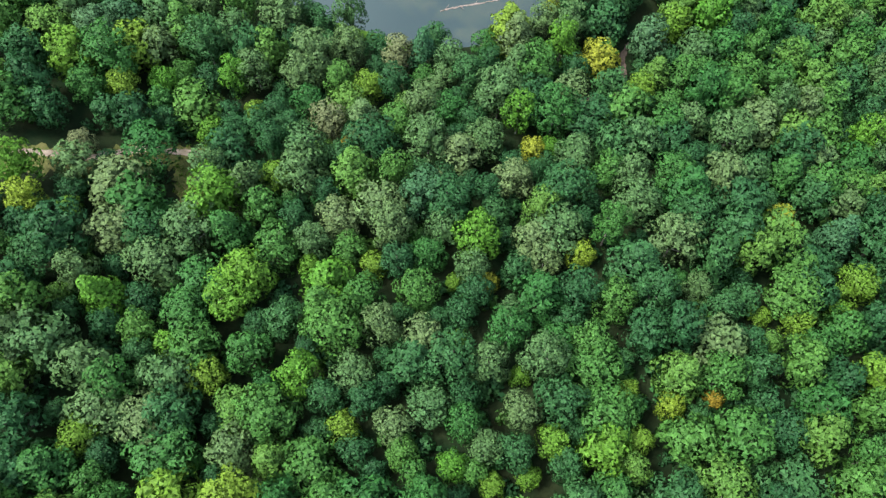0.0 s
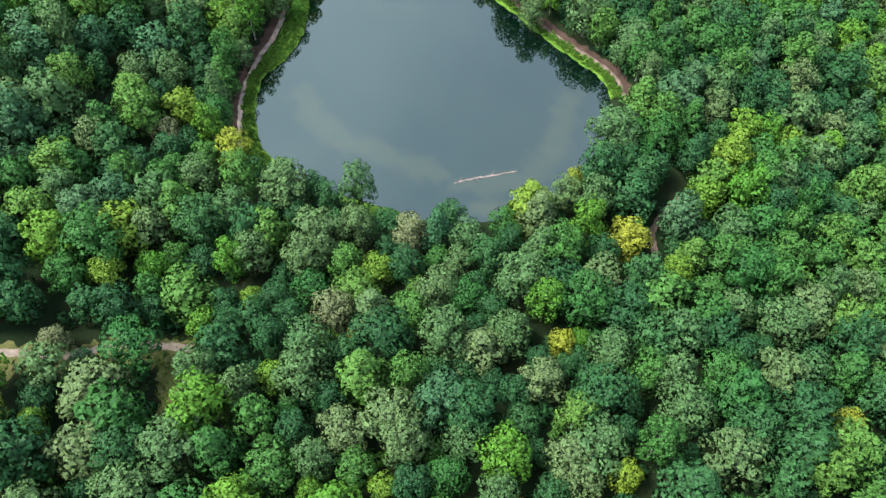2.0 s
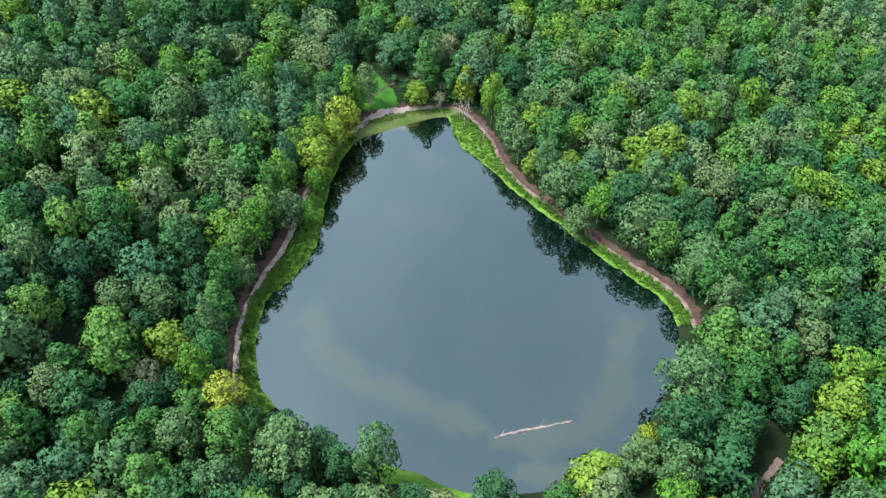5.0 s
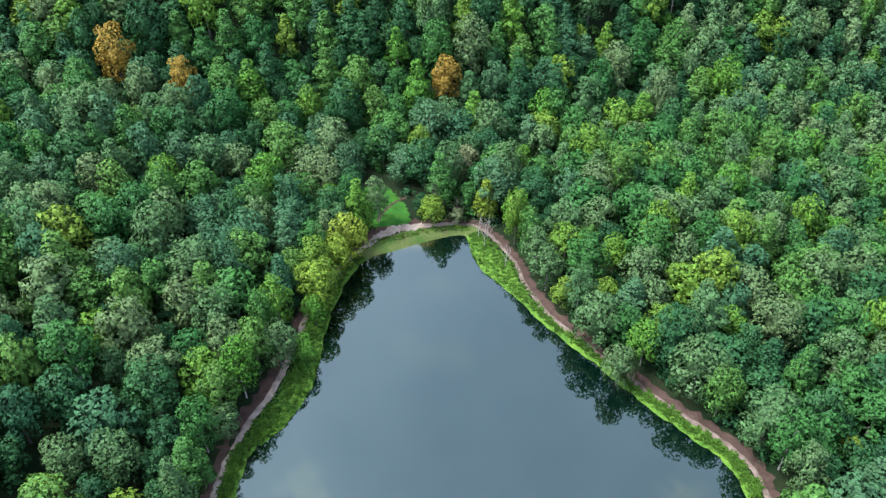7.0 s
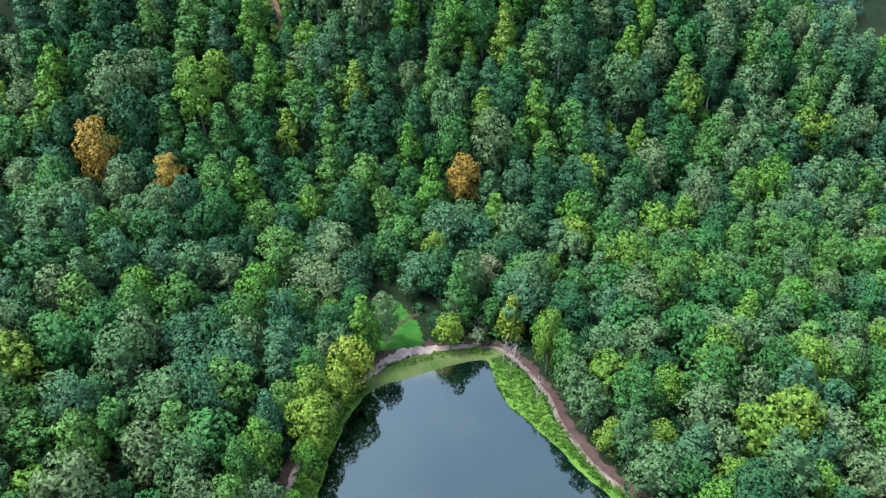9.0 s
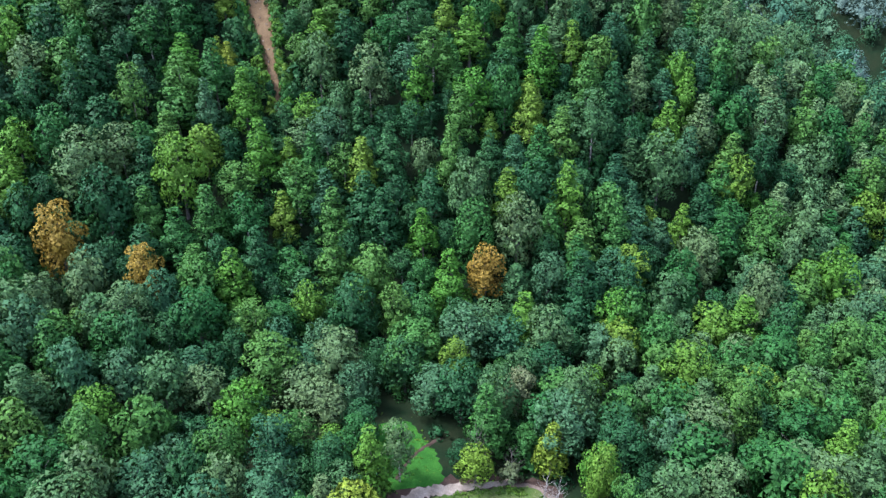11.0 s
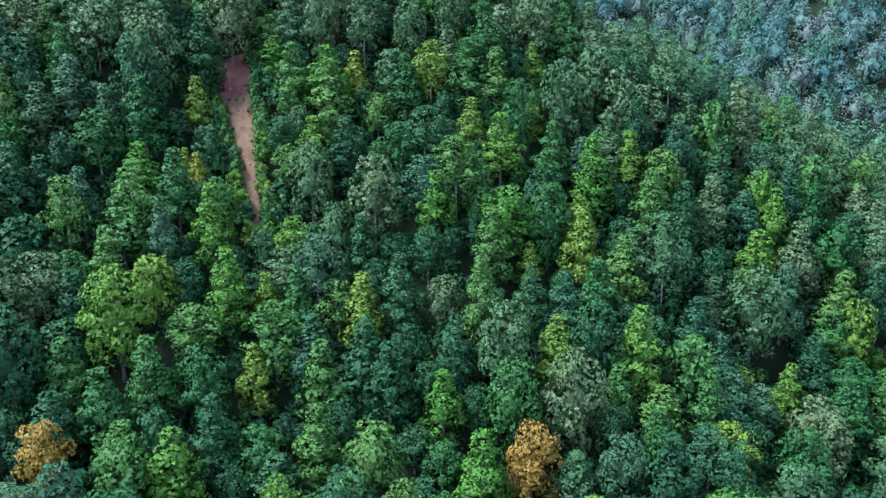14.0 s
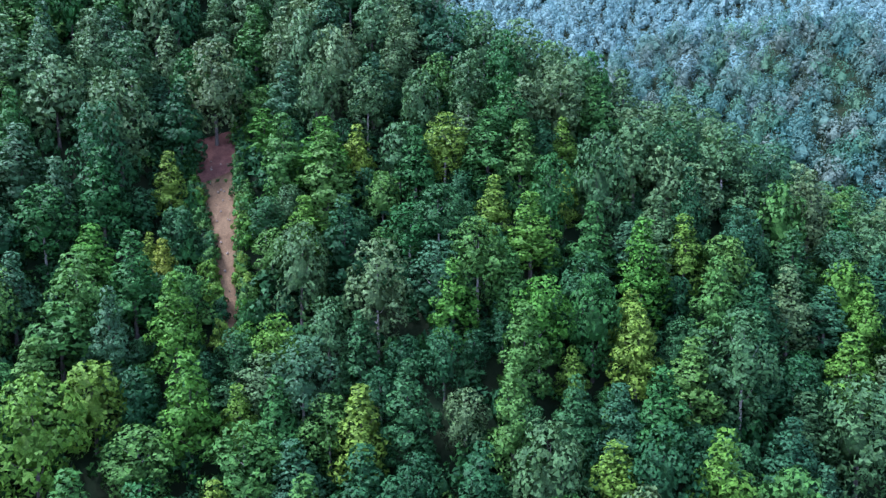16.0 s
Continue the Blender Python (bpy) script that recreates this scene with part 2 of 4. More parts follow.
def ground(x, y):
    """Height of the land at x, y; the pond's surface is at 0."""
    x, y = np.atleast_1d(np.asarray(x, float)), np.atleast_1d(np.asarray(y, float))
    west = 0.47 * soft_plus(-x - 50, 4)
    west = soft_min(west, 17 + 0 * x, 4)
    south = 0.2 * soft_plus(101 - y, 6)
    south = soft_min(south, 17 + 0 * y, 4)
    east = -0.24 * soft_plus(x - 48, 6)
    land = 1.8 + 0.85 * (west + south) + east + 0.9 * np.sin(x * 0.09 + 1) * np.sin(y * 0.08) + 0.5 * np.sin(x * 0.21 + y * 0.17)
    land = land + 0.6 * np.exp(-((x + 54) / 24) ** 2 - ((y - 73) / 13) ** 2)
    land = soft_max(land, hill(x, y), 5)
    land = np.where(y > 330, np.maximum(land * np.clip((430 - y) / 100, 0, 1) + np.clip((y - 330) / 100, 0, 1) * hill(x, y), -30), land)
    away = 0.416 * (x + 25) + 0.909 * (y - 186) > 230
    land = np.where(away, np.maximum(land, far_hills(x, y)), land)
    d = ring_distance(x, y, RING)
    bank = 0.5 + 0.11 * d
    near = np.clip(d / 14, 0, 1)
    near = near * near * (3 - 2 * near)
    out = np.where(d > 0, bank * (1 - near) + land * near, np.maximum(0.5 + 0.55 * d, -2.5))
    return out


def height(x, y):
    return float(ground(x, y)[0])


def mesh_of(name, verts, faces, mats=(), smooth=False):
    me = bpy.data.meshes.new(name)
    me.from_pydata([tuple(map(float, v)) for v in verts], [], [tuple(int(i) for i in f) for f in faces])
    for m in mats:
        me.materials.append(m)
    if smooth:
        me.polygons.foreach_set("use_smooth", [True] * len(me.polygons))
    me.update()
    return me


def grid_axis(lo, hi, fine_lo, fine_hi, step, grow=1.25):
    a = list(np.arange(fine_lo, fine_hi + 0.01, step))
    s, v = step, fine_hi
    while v < hi:
        s *= grow
        v += s
        a.append(v)
    s, v = step, fine_lo
    while v > lo:
        s *= grow
        v -= s
        a.insert(0, v)
    return np.array(a)


gx = grid_axis(-1800, 1800, -130, 130, 2.5)
gy = grid_axis(-1500, 2600, -10, 370, 2.5)
GX, GY = np.meshgrid(gx, gy)
GZ = ground(GX.ravel(), GY.ravel())
nx, ny = len(gx), len(gy)
idx = np.arange(nx * ny).reshape(ny, nx)
quads = np.stack([idx[:-1, :-1].ravel(), idx[:-1, 1:].ravel(), idx[1:, 1:].ravel(), idx[1:, :-1].ravel()], 1)
land = new("ground", mesh_of("ground", np.stack([GX.ravel(), GY.ravel(), GZ], 1), quads, [SHADED_LITTER], True))
tagged(land, "forest floor of leaf litter, shade-darkened under the trees", "ground", kind="structure")

# the pond's surface, with beds of silt and weed that show through near the shores
SILT = [(smooth_line([(-33.7, 146.8), (-30.4, 138.9), (-24.2, 132.8), (-16.1, 128.3), (-8.2, 124.6), (-2.8, 121.1)]), 3.0, 0.42),
        (smooth_line([(29.1, 142.9), (26.9, 133.9), (21.8, 124.2), (16.1, 118.9), (6.8, 117.9)]), 3.2, 0.38),
        (smooth_line([(1.5, 117.6), (5.9, 118.4), (10.3, 119.6), (15.0, 120.4)]), 1.5, 0.4),
        (smooth_line([(6.0, 112.0), (12.0, 111.0), (17.0, 112.5)]), 2.2, 0.5),
        (smooth_line([(-27.2, 206.2), (-22.8, 208.8), (-18.3, 209.8), (-13.5, 211.6)]), 2.4, 1.0),
        (smooth_line([(-16.0, 176.0), (-8.0, 174.0)]), 4.0, 0.13), (smooth_line([(-13.0, 196.0), (-8.0, 195.0)]), 3.0, 0.16)]
px_, py_ = np.meshgrid(np.arange(-49, 47, 0.8), np.arange(102, 220, 0.8))
flat_x, flat_y = px_.ravel(), py_.ravel()
silt_ = np.zeros(len(flat_x))
wave = 1 + 0.35 * np.sin(flat_x * 0.61 + 1.3 * np.sin(flat_y * 0.37)) * np.sin(flat_y * 0.53 + 0.8) + 0.2 * np.sin(flat_x * 1.7 + flat_y * 1.1)
for line, half, much in SILT:
    far_from = ring_distance(flat_x, flat_y, line, False)
    silt_ = np.maximum(silt_, much * np.exp(-(far_from / (half * wave)) ** 4))
cols, rows_ = px_.shape[1], px_.shape[0]
cell = np.arange(cols * rows_).reshape(rows_, cols)
corners = np.stack([cell[:-1, :-1].ravel(), cell[:-1, 1:].ravel(), cell[1:, 1:].ravel(), cell[1:, :-1].ravel()], 1)
wet = ring_distance(flat_x, flat_y, RING)[corners].max(axis=1) < 1.6
used, packed = np.unique(corners[wet], return_inverse=True)
wm = mesh_of("water", np.stack([flat_x[used], flat_y[used], np.zeros(len(used))], 1), packed.reshape(-1, 4), [WATER])
bed_layer = wm.attributes.new("silt", "FLOAT", "POINT")
bed_layer.data.foreach_set("value", silt_[used].astype(np.float32))
tagged(new("water", wm), "still grey-blue pond mirroring the cloudy sky and trees", "pond", kind="structure")


# ---- paths, banks and clearings ----
def ribbon(name, line, width, mat, label, category, lift=0.06, seed=1, ragged=0.25, taper=False, across=4):
    """A strip that lies on the land along a line, with ragged edges and a thickness of its own."""
    r = np.random.RandomState(seed)
    line = np.asarray(line)
    tang = np.gradient(line, axis=0)
    tang /= np.linalg.norm(tang, axis=1)[:, None] + 1e-9
    side = np.stack([-tang[:, 1], tang[:, 0]], 1)
    n = len(line)
    w = np.broadcast_to(np.asarray(width, float), (n,)) / 2
    wl = w * (1 + ragged * r.uniform(-1, 1, n))
    wr = w * (1 + ragged * r.uniform(-1, 1, n))
    verts, faces = [], []
    for i in range(n):
        for k in range(across + 1):
            f = k / across
            p = line[i] + side[i] * (wl[i] * (1 - f) - wr[i] * f)
            dip = 0.0 if 0 < k < across else -0.25
            verts.append((p[0], p[1], height(p[0], p[1]) + lift + dip))
    for i in range(n - 1):
        for k in range(across):
            a = i * (across + 1) + k
            faces.append((a, a + 1, a + across + 2, a + across + 1))
    ob = new(name, mesh_of(name, verts, faces, [mat], True))
    return tagged(ob, label, category, kind="structure")


PATH_WEST = smooth_line([(-45.7, 127.9), (-46.5, 134.7), (-47.1, 141.9), (-46.9, 148.5), (-44.7, 157.1), (-41.4, 164.4), (-39.8, 172.0), (-38.7, 179.5), (-36.6, 189.5), (-32.6, 200.2), (-28.1, 207.2), (-24.2, 211.8), (-18.7, 214.3), (-12.2, 215.5), (-6.2, 216.6)])
PATH_EAST = smooth_line([(-6.2, 216.0), (-1.8, 215.2), (2.4, 209.8), (4.6, 205.2), (6.6, 200.0), (7.8, 194.6), (11.0, 186.8), (14.6, 181.2), (18.8, 176.0), (24.8, 168.0), (32.2, 159.4), (38.8, 152.2), (41.8, 146.6), (42.4, 141.0)])
PATH_SE = smooth_line([(50.2, 113.2), (45.1, 108.2), (42.1, 103.5), (41.5, 97.7), (40.4, 94.8), (36.8, 92.7), (31.1, 91.4)])
ROAD_SW = smooth_line([(-86.0, 71.2), (-79.8, 72.9), (-75.6, 73.8), (-68.8, 74.1), (-65.5, 75.1), (-60.8, 76.6), (-57.1, 77.9), (-51.0, 77.9), (-47.5, 77.6)])
STRIP_SW = smooth_line([(-49.9, 78.4), (-49.7, 74.6), (-49.2, 70.3), (-48.4, 66.2), (-47.7, 62.4)])
SCAR_LINE = smooth_line([(-68.6, 331.5), (-67.6, 328.8), (-66.0, 325.0), (-64.5, 320.7), (-62.7, 316.4), (-61.3, 312.4), (-60.2, 308.7), (-59.2, 305.4), (-57.7, 302.4), (-56.9, 299.6), (-56.4, 297.0)])

ribbon("verge_west", PATH_WEST + np.array([-1.2, 0.4]), 4.6, BROWN, "brown leaf litter beside the footpath", "ground", seed=13, lift=0.03, ragged=0.4)
ribbon("verge_east", PATH_EAST + np.array([0.9, 0.6]), 3.4, BROWN, "reddish-brown leaf litter beside the footpath", "ground", seed=14, lift=0.03, ragged=0.4)
ribbon("path_west", PATH_WEST, 2.0, PALE_EARTH, "worn bare earth footpath along the grassy pond bank", "path", seed=2)
ribbon("path_head", smooth_line([(-27.4, 208.4), (-24.8, 211.2), (-21.6, 213.3), (-18.4, 214.2), (-14.4, 215.2)]), 2.8, PALE_EARTH, "pale trodden earth at the head of the pond", "path", seed=21, lift=0.1, ragged=0.4)
ribbon("path_east", PATH_EAST, 1.5, EARTH, "worn reddish earth footpath between pond and trees", "path", seed=3)
ribbon("path_south_east", PATH_SE, 2.0, EARTH, "narrow earth footpath winding between the trees", "path", seed=4)
ribbon("track_south_west", ROAD_SW, 2.4, PALE_EARTH, "pale earth track through a grassy forest clearing", "path", seed=5, lift=0.12)
ribbon("clearing_verge", ROAD_SW + np.array([1.0, -1.5]), 10.0, DRY_GRASS, "dry yellowish grass beside the forest track", "grass", seed=6, lift=0.05)
ribbon("clearing_south_west", STRIP_SW, 7.0, DRY_GRASS, "small strip of yellowed grass between the trees", "grass", seed=7, lift=0.05, across=5)
scar_w = np.interp(np.linspace(0, 1, len(SCAR_LINE)), [0, 0.08, 0.2, 0.3, 0.5, 0.8, 1], [7.0, 9.6, 8.8, 6.8, 5.4, 3.4, 1.8])
ribbon("landslip", SCAR_LINE, scar_w, SCAR, "bare reddish earth slip running down the wooded hill", "landslip", seed=8, lift=0.25, across=6, ragged=0.16)
ribbon("landslip_head", SCAR_LINE[:20], scar_w[:20] * 0.97, SCAR_HEAD, "dusky red broken earth at the head of the slip", "landslip", seed=18, lift=0.4, across=7, ragged=0.12)
LAWN = smooth_line([(-22.2, 214.4), (-22.8, 218.0), (-23.8, 222.0), (-25.2, 226.0), (-26.2, 230.0)])
ribbon("lawn", LAWN, np.interp(np.linspace(0, 1, len(LAWN)), [0, 0.2, 0.5, 0.8, 1], [13.0, 13.5, 12.0, 10.0, 7.0]), MEADOW, "bright green grass clearing at the head of the pond", "grass", seed=9, lift=0.05, across=6, ragged=0.1)
ribbon("lawn_track", smooth_line([(-17.6, 226.5), (-20.8, 223.0), (-23.4, 219.4), (-25.2, 215.8)]), 1.0, BROWN, "dark trodden track across the grass clearing", "path", seed=16, lift=0.1)


def bank(name, lo, hi, inner, outer, mat, label, seed, path=None):
    """Grass between the waterline and a path: a stretch of the shore, from inner to outer metres away from the water."""
    r = np.random.RandomState(seed)
    part_ring = np.array([RING[i % len(RING)] for i in range(lo, hi)])
    tang = np.gradient(part_ring, axis=0)
    tang /= np.linalg.norm(tang, axis=1)[:, None]
    away = np.stack([-tang[:, 1], tang[:, 0]], 1)
    verts, faces, n = [], [], len(part_ring)
    wide = outer * (1 + 0.2 * r.uniform(-1, 1, n))
    if path is not None:
        wide = np.clip(ring_distance(part_ring[:, 0], part_ring[:, 1], path, False) - 0.4 + 0.5 * r.uniform(-1, 1, n), 0.6, outer)
    edge = inner * (1 + 0.35 * np.sin(np.arange(n) * 1.9 + seed) * np.sin(np.arange(n) * 0.7))
    for i in range(n):
        for k in range(7):
            p = part_ring[i] + away[i] * (edge[i] + (wide[i] - edge[i]) * k / 6)
            verts.append((p[0], p[1], height(p[0], p[1]) + (0.05 if k < 6 else -0.1)))
    for i in range(n - 1):
        for k in range(6):
            a = i * 7 + k
            faces.append((a, a + 1, a + 8, a + 7))
    return tagged(new(name, mesh_of(name, verts, faces, [mat], True)), label, "grass", kind="structure"), part_ring, away, wide


bank("bank_south", 178, 196, -0.9, 2.8, GRASS, "small patch of bright grass on the shore", 15)
bank("bank_head", 58, 86, -1.3, 4.0, SHORE_GRASS, "olive and green shore grass below the footpath", 10, PATH_WEST)
banks = [bank("bank_west", -10, 59, -0.9, 4.2, GRASS, "bright green grassy bank along the pond", 11, PATH_WEST),
         bank("bank_east", 85, 140, -0.9, 6.5, GRASS, "bright green grassy bank below the footpath", 12, PATH_EAST)]


# ---- trees ----
def unit(v):
    return v / (np.linalg.norm(v, axis=-1, keepdims=True) + 1e-9)


ICO = bmesh.new()
bmesh.ops.create_icosphere(ICO, subdivisions=2, radius=1)
ICO_V = np.array([v.co[:] for v in ICO.verts])
ICO_F = np.array([[v.index for v in f.verts] for f in ICO.faces])
ICO.free()
ICO = bmesh.new()
bmesh.ops.create_icosphere(ICO, subdivisions=1, radius=1)
ICO1_V = np.array([v.co[:] for v in ICO.verts])
ICO1_F = np.array([[v.index for v in f.verts] for f in ICO.faces])
ICO.free()


def crown_arrays(seed, R, z0, z1, leaves, leaf, form="dome", lobes=26, core=1, deep=0.5, big=(0.27, 0.42), inner=0.3, rough=1.0):
    """A crown from z0 to z1: rounded boughs of small leaf sprays, heaped round an inner mass. Gives corners, triangles and the lie of the foliage."""
    r = np.random.RandomState(seed)
    tall = z1 - z0

    def outline(v):
        v = np.clip(v, 0, 1)
        if form == "dome":
            return np.sqrt(np.clip(1 - (np.abs(v - 0.42) / np.where(v > 0.42, 0.62, 0.50)) ** 2.2, 0.02, 1))
        if form == "spire":
            return np.where(v < 0.3, 0.72 + 0.28 * v / 0.3, np.clip(1 - ((v - 0.3) / 0.74) ** 1.5, 0.05, 1))
        return np.where(v < 0.45, 0.6 + 0.4 * v / 0.45, np.sqrt(np.clip(1 - ((v - 0.45) / 0.58) ** 2, 0.04, 1)))

    v = (np.arange(lobes) + 0.5) / lobes
    v = np.clip(v ** 0.85 + r.uniform(-0.05, 0.05, lobes), 0.02, 0.97)
    turn = np.arange(lobes) * 2.4 + r.uniform(-0.6, 0.6, lobes)
    rad = R * r.uniform(*big, lobes) * (0.55 + 0.45 * outline(v))
    out = np.maximum(R * outline(v) * r.uniform(0.82, 1.10, lobes) - rad * 0.8, 0.05 * R)
    c = np.stack([np.cos(turn) * out, np.sin(turn) * out, z0 + v * tall - 0.35 * rad], 1)
    rad = np.append(rad, [R * 0.30, R * 0.42, R * 0.5])
    c = np.vstack([c, [[0.05 * R, 0, z1 - R * 0.30], [0, 0, z0 + 0.62 * tall], [0, 0, z0 + 0.4 * tall]]])
    weight = rad ** 2 / np.sum(rad ** 2)
    mid = np.array([0, 0, z0 + 0.38 * tall])
    P, N = [], []
    while len(P) < leaves:
        k = r.choice(len(rad), 900, p=weight)
        away = unit((c[k] - mid) / np.array([R, R, tall * 0.5]))
        d = unit(r.normal(size=(900, 3)) + 0.65 * away + np.array([0, 0, 0.08]))
        p = c[k] + d * rad[k][:, None] * r.uniform(0.90, 1.10, (900, 1)) * np.array([1, 1, 0.92])
        gap = np.linalg.norm(p[:, None, :] - c[None], axis=2) / rad[None]
        ok = (gap.min(axis=1) > 0.84) & (p[:, 2] > z0 - 0.4) & (d[:, 2] > -0.7)
        P.extend(p[ok])
        N.extend(d[ok])
    P, d = np.array(P[:leaves]), np.array(N[:leaves])
    whole = unit((P - mid) / np.array([R, R, tall * 0.5]))
    lie = unit(0.62 * d + 0.42 * whole + np.array([0, 0, 0.16]) + r.normal(size=d.shape) * 0.27 * rough)
    nrm = unit(d * 0.8 + whole * 0.3 + r.normal(size=d.shape) * 0.42 * rough)
    t1 = unit(np.cross(nrm, r.normal(size=nrm.shape)))
    t2 = np.cross(nrm, t1)
    s = leaf * r.uniform(0.6, 1.4, (leaves, 1))
    more = int(leaves * inner)
    pick = r.choice(leaves, more, replace=False)
    shrink = r.uniform(0.62, 0.88, (more, 1))
    P, lie, nrm = np.vstack([P, mid + (P[pick] - mid) * shrink]), np.vstack([lie, lie[pick]]), np.vstack([nrm, nrm[pick]])
    t1, t2, s = np.vstack([t1, t1[pick]]), np.vstack([t2, t2[pick]]), np.vstack([s, s[pick] * 1.5])
    leaves += more
    tip = P + t1 * s * 0.66 - nrm * s * 0.12
    one = P - t1 * s * 0.36 + t2 * s * r.uniform(0.36, 0.6, (leaves, 1))
    two = P - t1 * s * 0.36 - t2 * s * r.uniform(0.36, 0.6, (leaves, 1))
    V = np.stack([tip, one, two], 1).reshape(-1, 3)
    F = np.arange(leaves * 3).reshape(-1, 3)
    L = np.repeat(lie, 3, axis=0)
    if core:
        ico_v, ico_f = (ICO_V, ICO_F) if core == 2 else (ICO1_V, ICO1_F)
        stretch = np.array([R, R, tall * 0.5])
        ways = unit(ico_v * stretch)
        reach = np.full(len(ico_v), 0.3 * R)
        for ck, rk in zip(c, rad):
            m = ck - mid
            along = ways @ m
            disc = along * along - (m @ m - rk * rk)
            reach = np.maximum(reach, np.where(disc > 0, along + np.sqrt(np.maximum(disc, 0)), 0))
        F = np.vstack([F, ico_f + len(V)])
        hull = mid + ways * (reach * deep * r.uniform(0.92, 1.05, len(ico_v)))[:, None]
        V = np.vstack([V, hull])
        bough = np.argmin(np.linalg.norm(hull[:, None, :] - c[None], axis=2) / rad[None], axis=1)
        L = np.vstack([L, unit(0.7 * unit(hull - c[bough]) + 0.5 * unit(ways / stretch))])
    spread = np.percentile(np.hypot(V[:, 0], V[:, 1]), 95)
    V[:, :2] *= R / spread
    lo, hi = np.percentile(V[:, 2], 1), V[:, 2].max()
    V[:, 2] = z0 + (V[:, 2] - lo) * (z1 - z0) / (hi - lo)
    return V, F, L


def leafy(me, L):
    """Let the foliage catch the light as a mass: store the lie of each spray."""
    me.polygons.foreach_set("use_smooth", np.ones(len(me.polygons), bool))
    lie = me.attributes.new("custom_normal", "FLOAT_VECTOR", "POINT")
    lie.data.foreach_set("vector", L.ravel().astype(np.float32))
    me.update()


def tube(verts, faces, pts, radii, sides=6):
    base = len(verts)
    for p, q in zip(pts, radii):
        for k in range(sides):
            a = 2 * math.pi * k / sides
            verts.append((p[0] + q * math.cos(a), p[1] + q * math.sin(a), p[2]))
    for i in range(len(pts) - 1):
        for k in range(sides):
            a, b = base + i * sides + k, base + i * sides + (k + 1) % sides
            faces.append((a, b, b + sides, a + sides))


def trunk_mesh(name, seed, z0, z1, R, radius, mat):
    """A tapered trunk, a little bent, that goes into the ground, with limbs into the crown."""
    r = random.Random(seed)
    verts, faces = [], []
    bend = (r.uniform(-0.4, 0.4), r.uniform(-0.4, 0.4))
    top = z0 + (z1 - z0) * 0.75
    axis = lambda z: (bend[0] * (z / top) ** 2, bend[1] * (z / top) ** 2, z)
    tube(verts, faces, [axis(z) if z > 0 else (0, 0, z) for z in (-1.5, 0.0, 0.8, z0, (z0 + top) / 2, top)], [radius * k for k in (1.5, 1.35, 1.0, 0.85, 0.5, 0.12)], 7)
    for k in range(5):
        z = z0 + (top - z0) * (0.05 + 0.16 * k)
        a = k * 2.4 + r.uniform(-0.5, 0.5)
        s = axis(z)
        reach = R * r.uniform(0.5, 0.75) * (1 - 0.08 * k)
        e = (s[0] + math.cos(a) * reach, s[1] + math.sin(a) * reach, z + r.uniform(1.2, 2.6))
        m = ((s[0] * 0.45 + e[0] * 0.55), (s[1] * 0.45 + e[1] * 0.55), z + (e[2] - z) * 0.35)
        tube(verts, faces, [s, m, e], [radius * 0.4, radius * 0.26, radius * 0.06], 4)
    return mesh_of(name, verts, faces, [mat], True)


def crown_mesh(name, *args, **kw):
    V, F, L = crown_arrays(*args, **kw)
    me = mesh_of(name, V, F, [LEAF["green"]])
    leafy(me, L)
    return me


# each shape: crown radius, crown and trunk meshes, height
SHAPES = {"round": [], "tall": [], "airy": [], "bush": []}
for k in range(9):
    SHAPES["round"].append((4.2, crown_mesh("crown", 100 + k, 4.2, 2.0, 13.0, 1500, 0.43, "dome", 30, 1, inner=0.2), trunk_mesh("trunk", 100 + k, 3.5, 13.0, 4.2, 0.24, BARK), 13.0))
for k in range(9):
    SHAPES["tall"].append((3.5, crown_mesh("crown", 200 + k, 3.5, 0.7, 16.5, 1600, 0.43, "spire", 40, 1, 0.34, (0.28, 0.46), 0.25), trunk_mesh("trunk", 200 + k, 3.0, 16.5, 3.2, 0.26, BARK), 16.5))
for k in range(7):
    SHAPES["airy"].append((3.8, crown_mesh("crown", 300 + k, 3.8, 2.4, 14.5, 1500, 0.39, "plume", 44, 1, 0.34, (0.2, 0.34), 0.25), trunk_mesh("trunk", 300 + k, 4.0, 14.5, 3.6, 0.17, PALE_BARK), 14.5))
for k in range(3):
    SHAPES["bush"].append((1.7, crown_mesh("crown", 400 + k, 1.7, 0.1, 3.2, 420, 0.28, "dome", 12), trunk_mesh("trunk", 400 + k, 0.4, 3.2, 1.5, 0.06, BARK), 3.2))

# plainer crowns of the same shapes for the joined woods
PLAIN = {"round": [crown_arrays(100 + k, 4.2, 2.0, 13.0, 880, 0.56, "dome", 30, 1) for k in range(9)],
         "tall": [crown_arrays(200 + k, 3.5, 0.7, 16.5, 960, 0.54, "spire", 40, 1, 0.34, (0.28, 0.46)) for k in range(9)],
         "airy": [crown_arrays(300 + k, 3.8, 2.4, 14.5, 900, 0.50, "plume", 44, 1, 0.34, (0.2, 0.34)) for k in range(7)]}

WORDS = {"olive": "hazy olive-grey", "blue": "haze-dulled blue-green", "tan": "withered tan", "green": "green", "dark": "dark green", "lime": "yellowish green", "grey": "dull grey-green", "yellow": "yellow", "orange": "rusty orange"}
FORM = {"round": ("broadleaf_tree", "broadleaf tree with rounded crown"), "tall": ("tall_tree", "tall narrow-crowned tree"),
        "airy": ("birch_tree", "slender pale-stemmed tree"), "bush": ("bush", "low bush")}
ZONE = {"hill": "on the steep wooded hill", "south": "in the dense wood", "pond": "near the pond"}
wood = []  # shape, tint, x, y, radius, height, spin, zone, which of the shapes, stands out


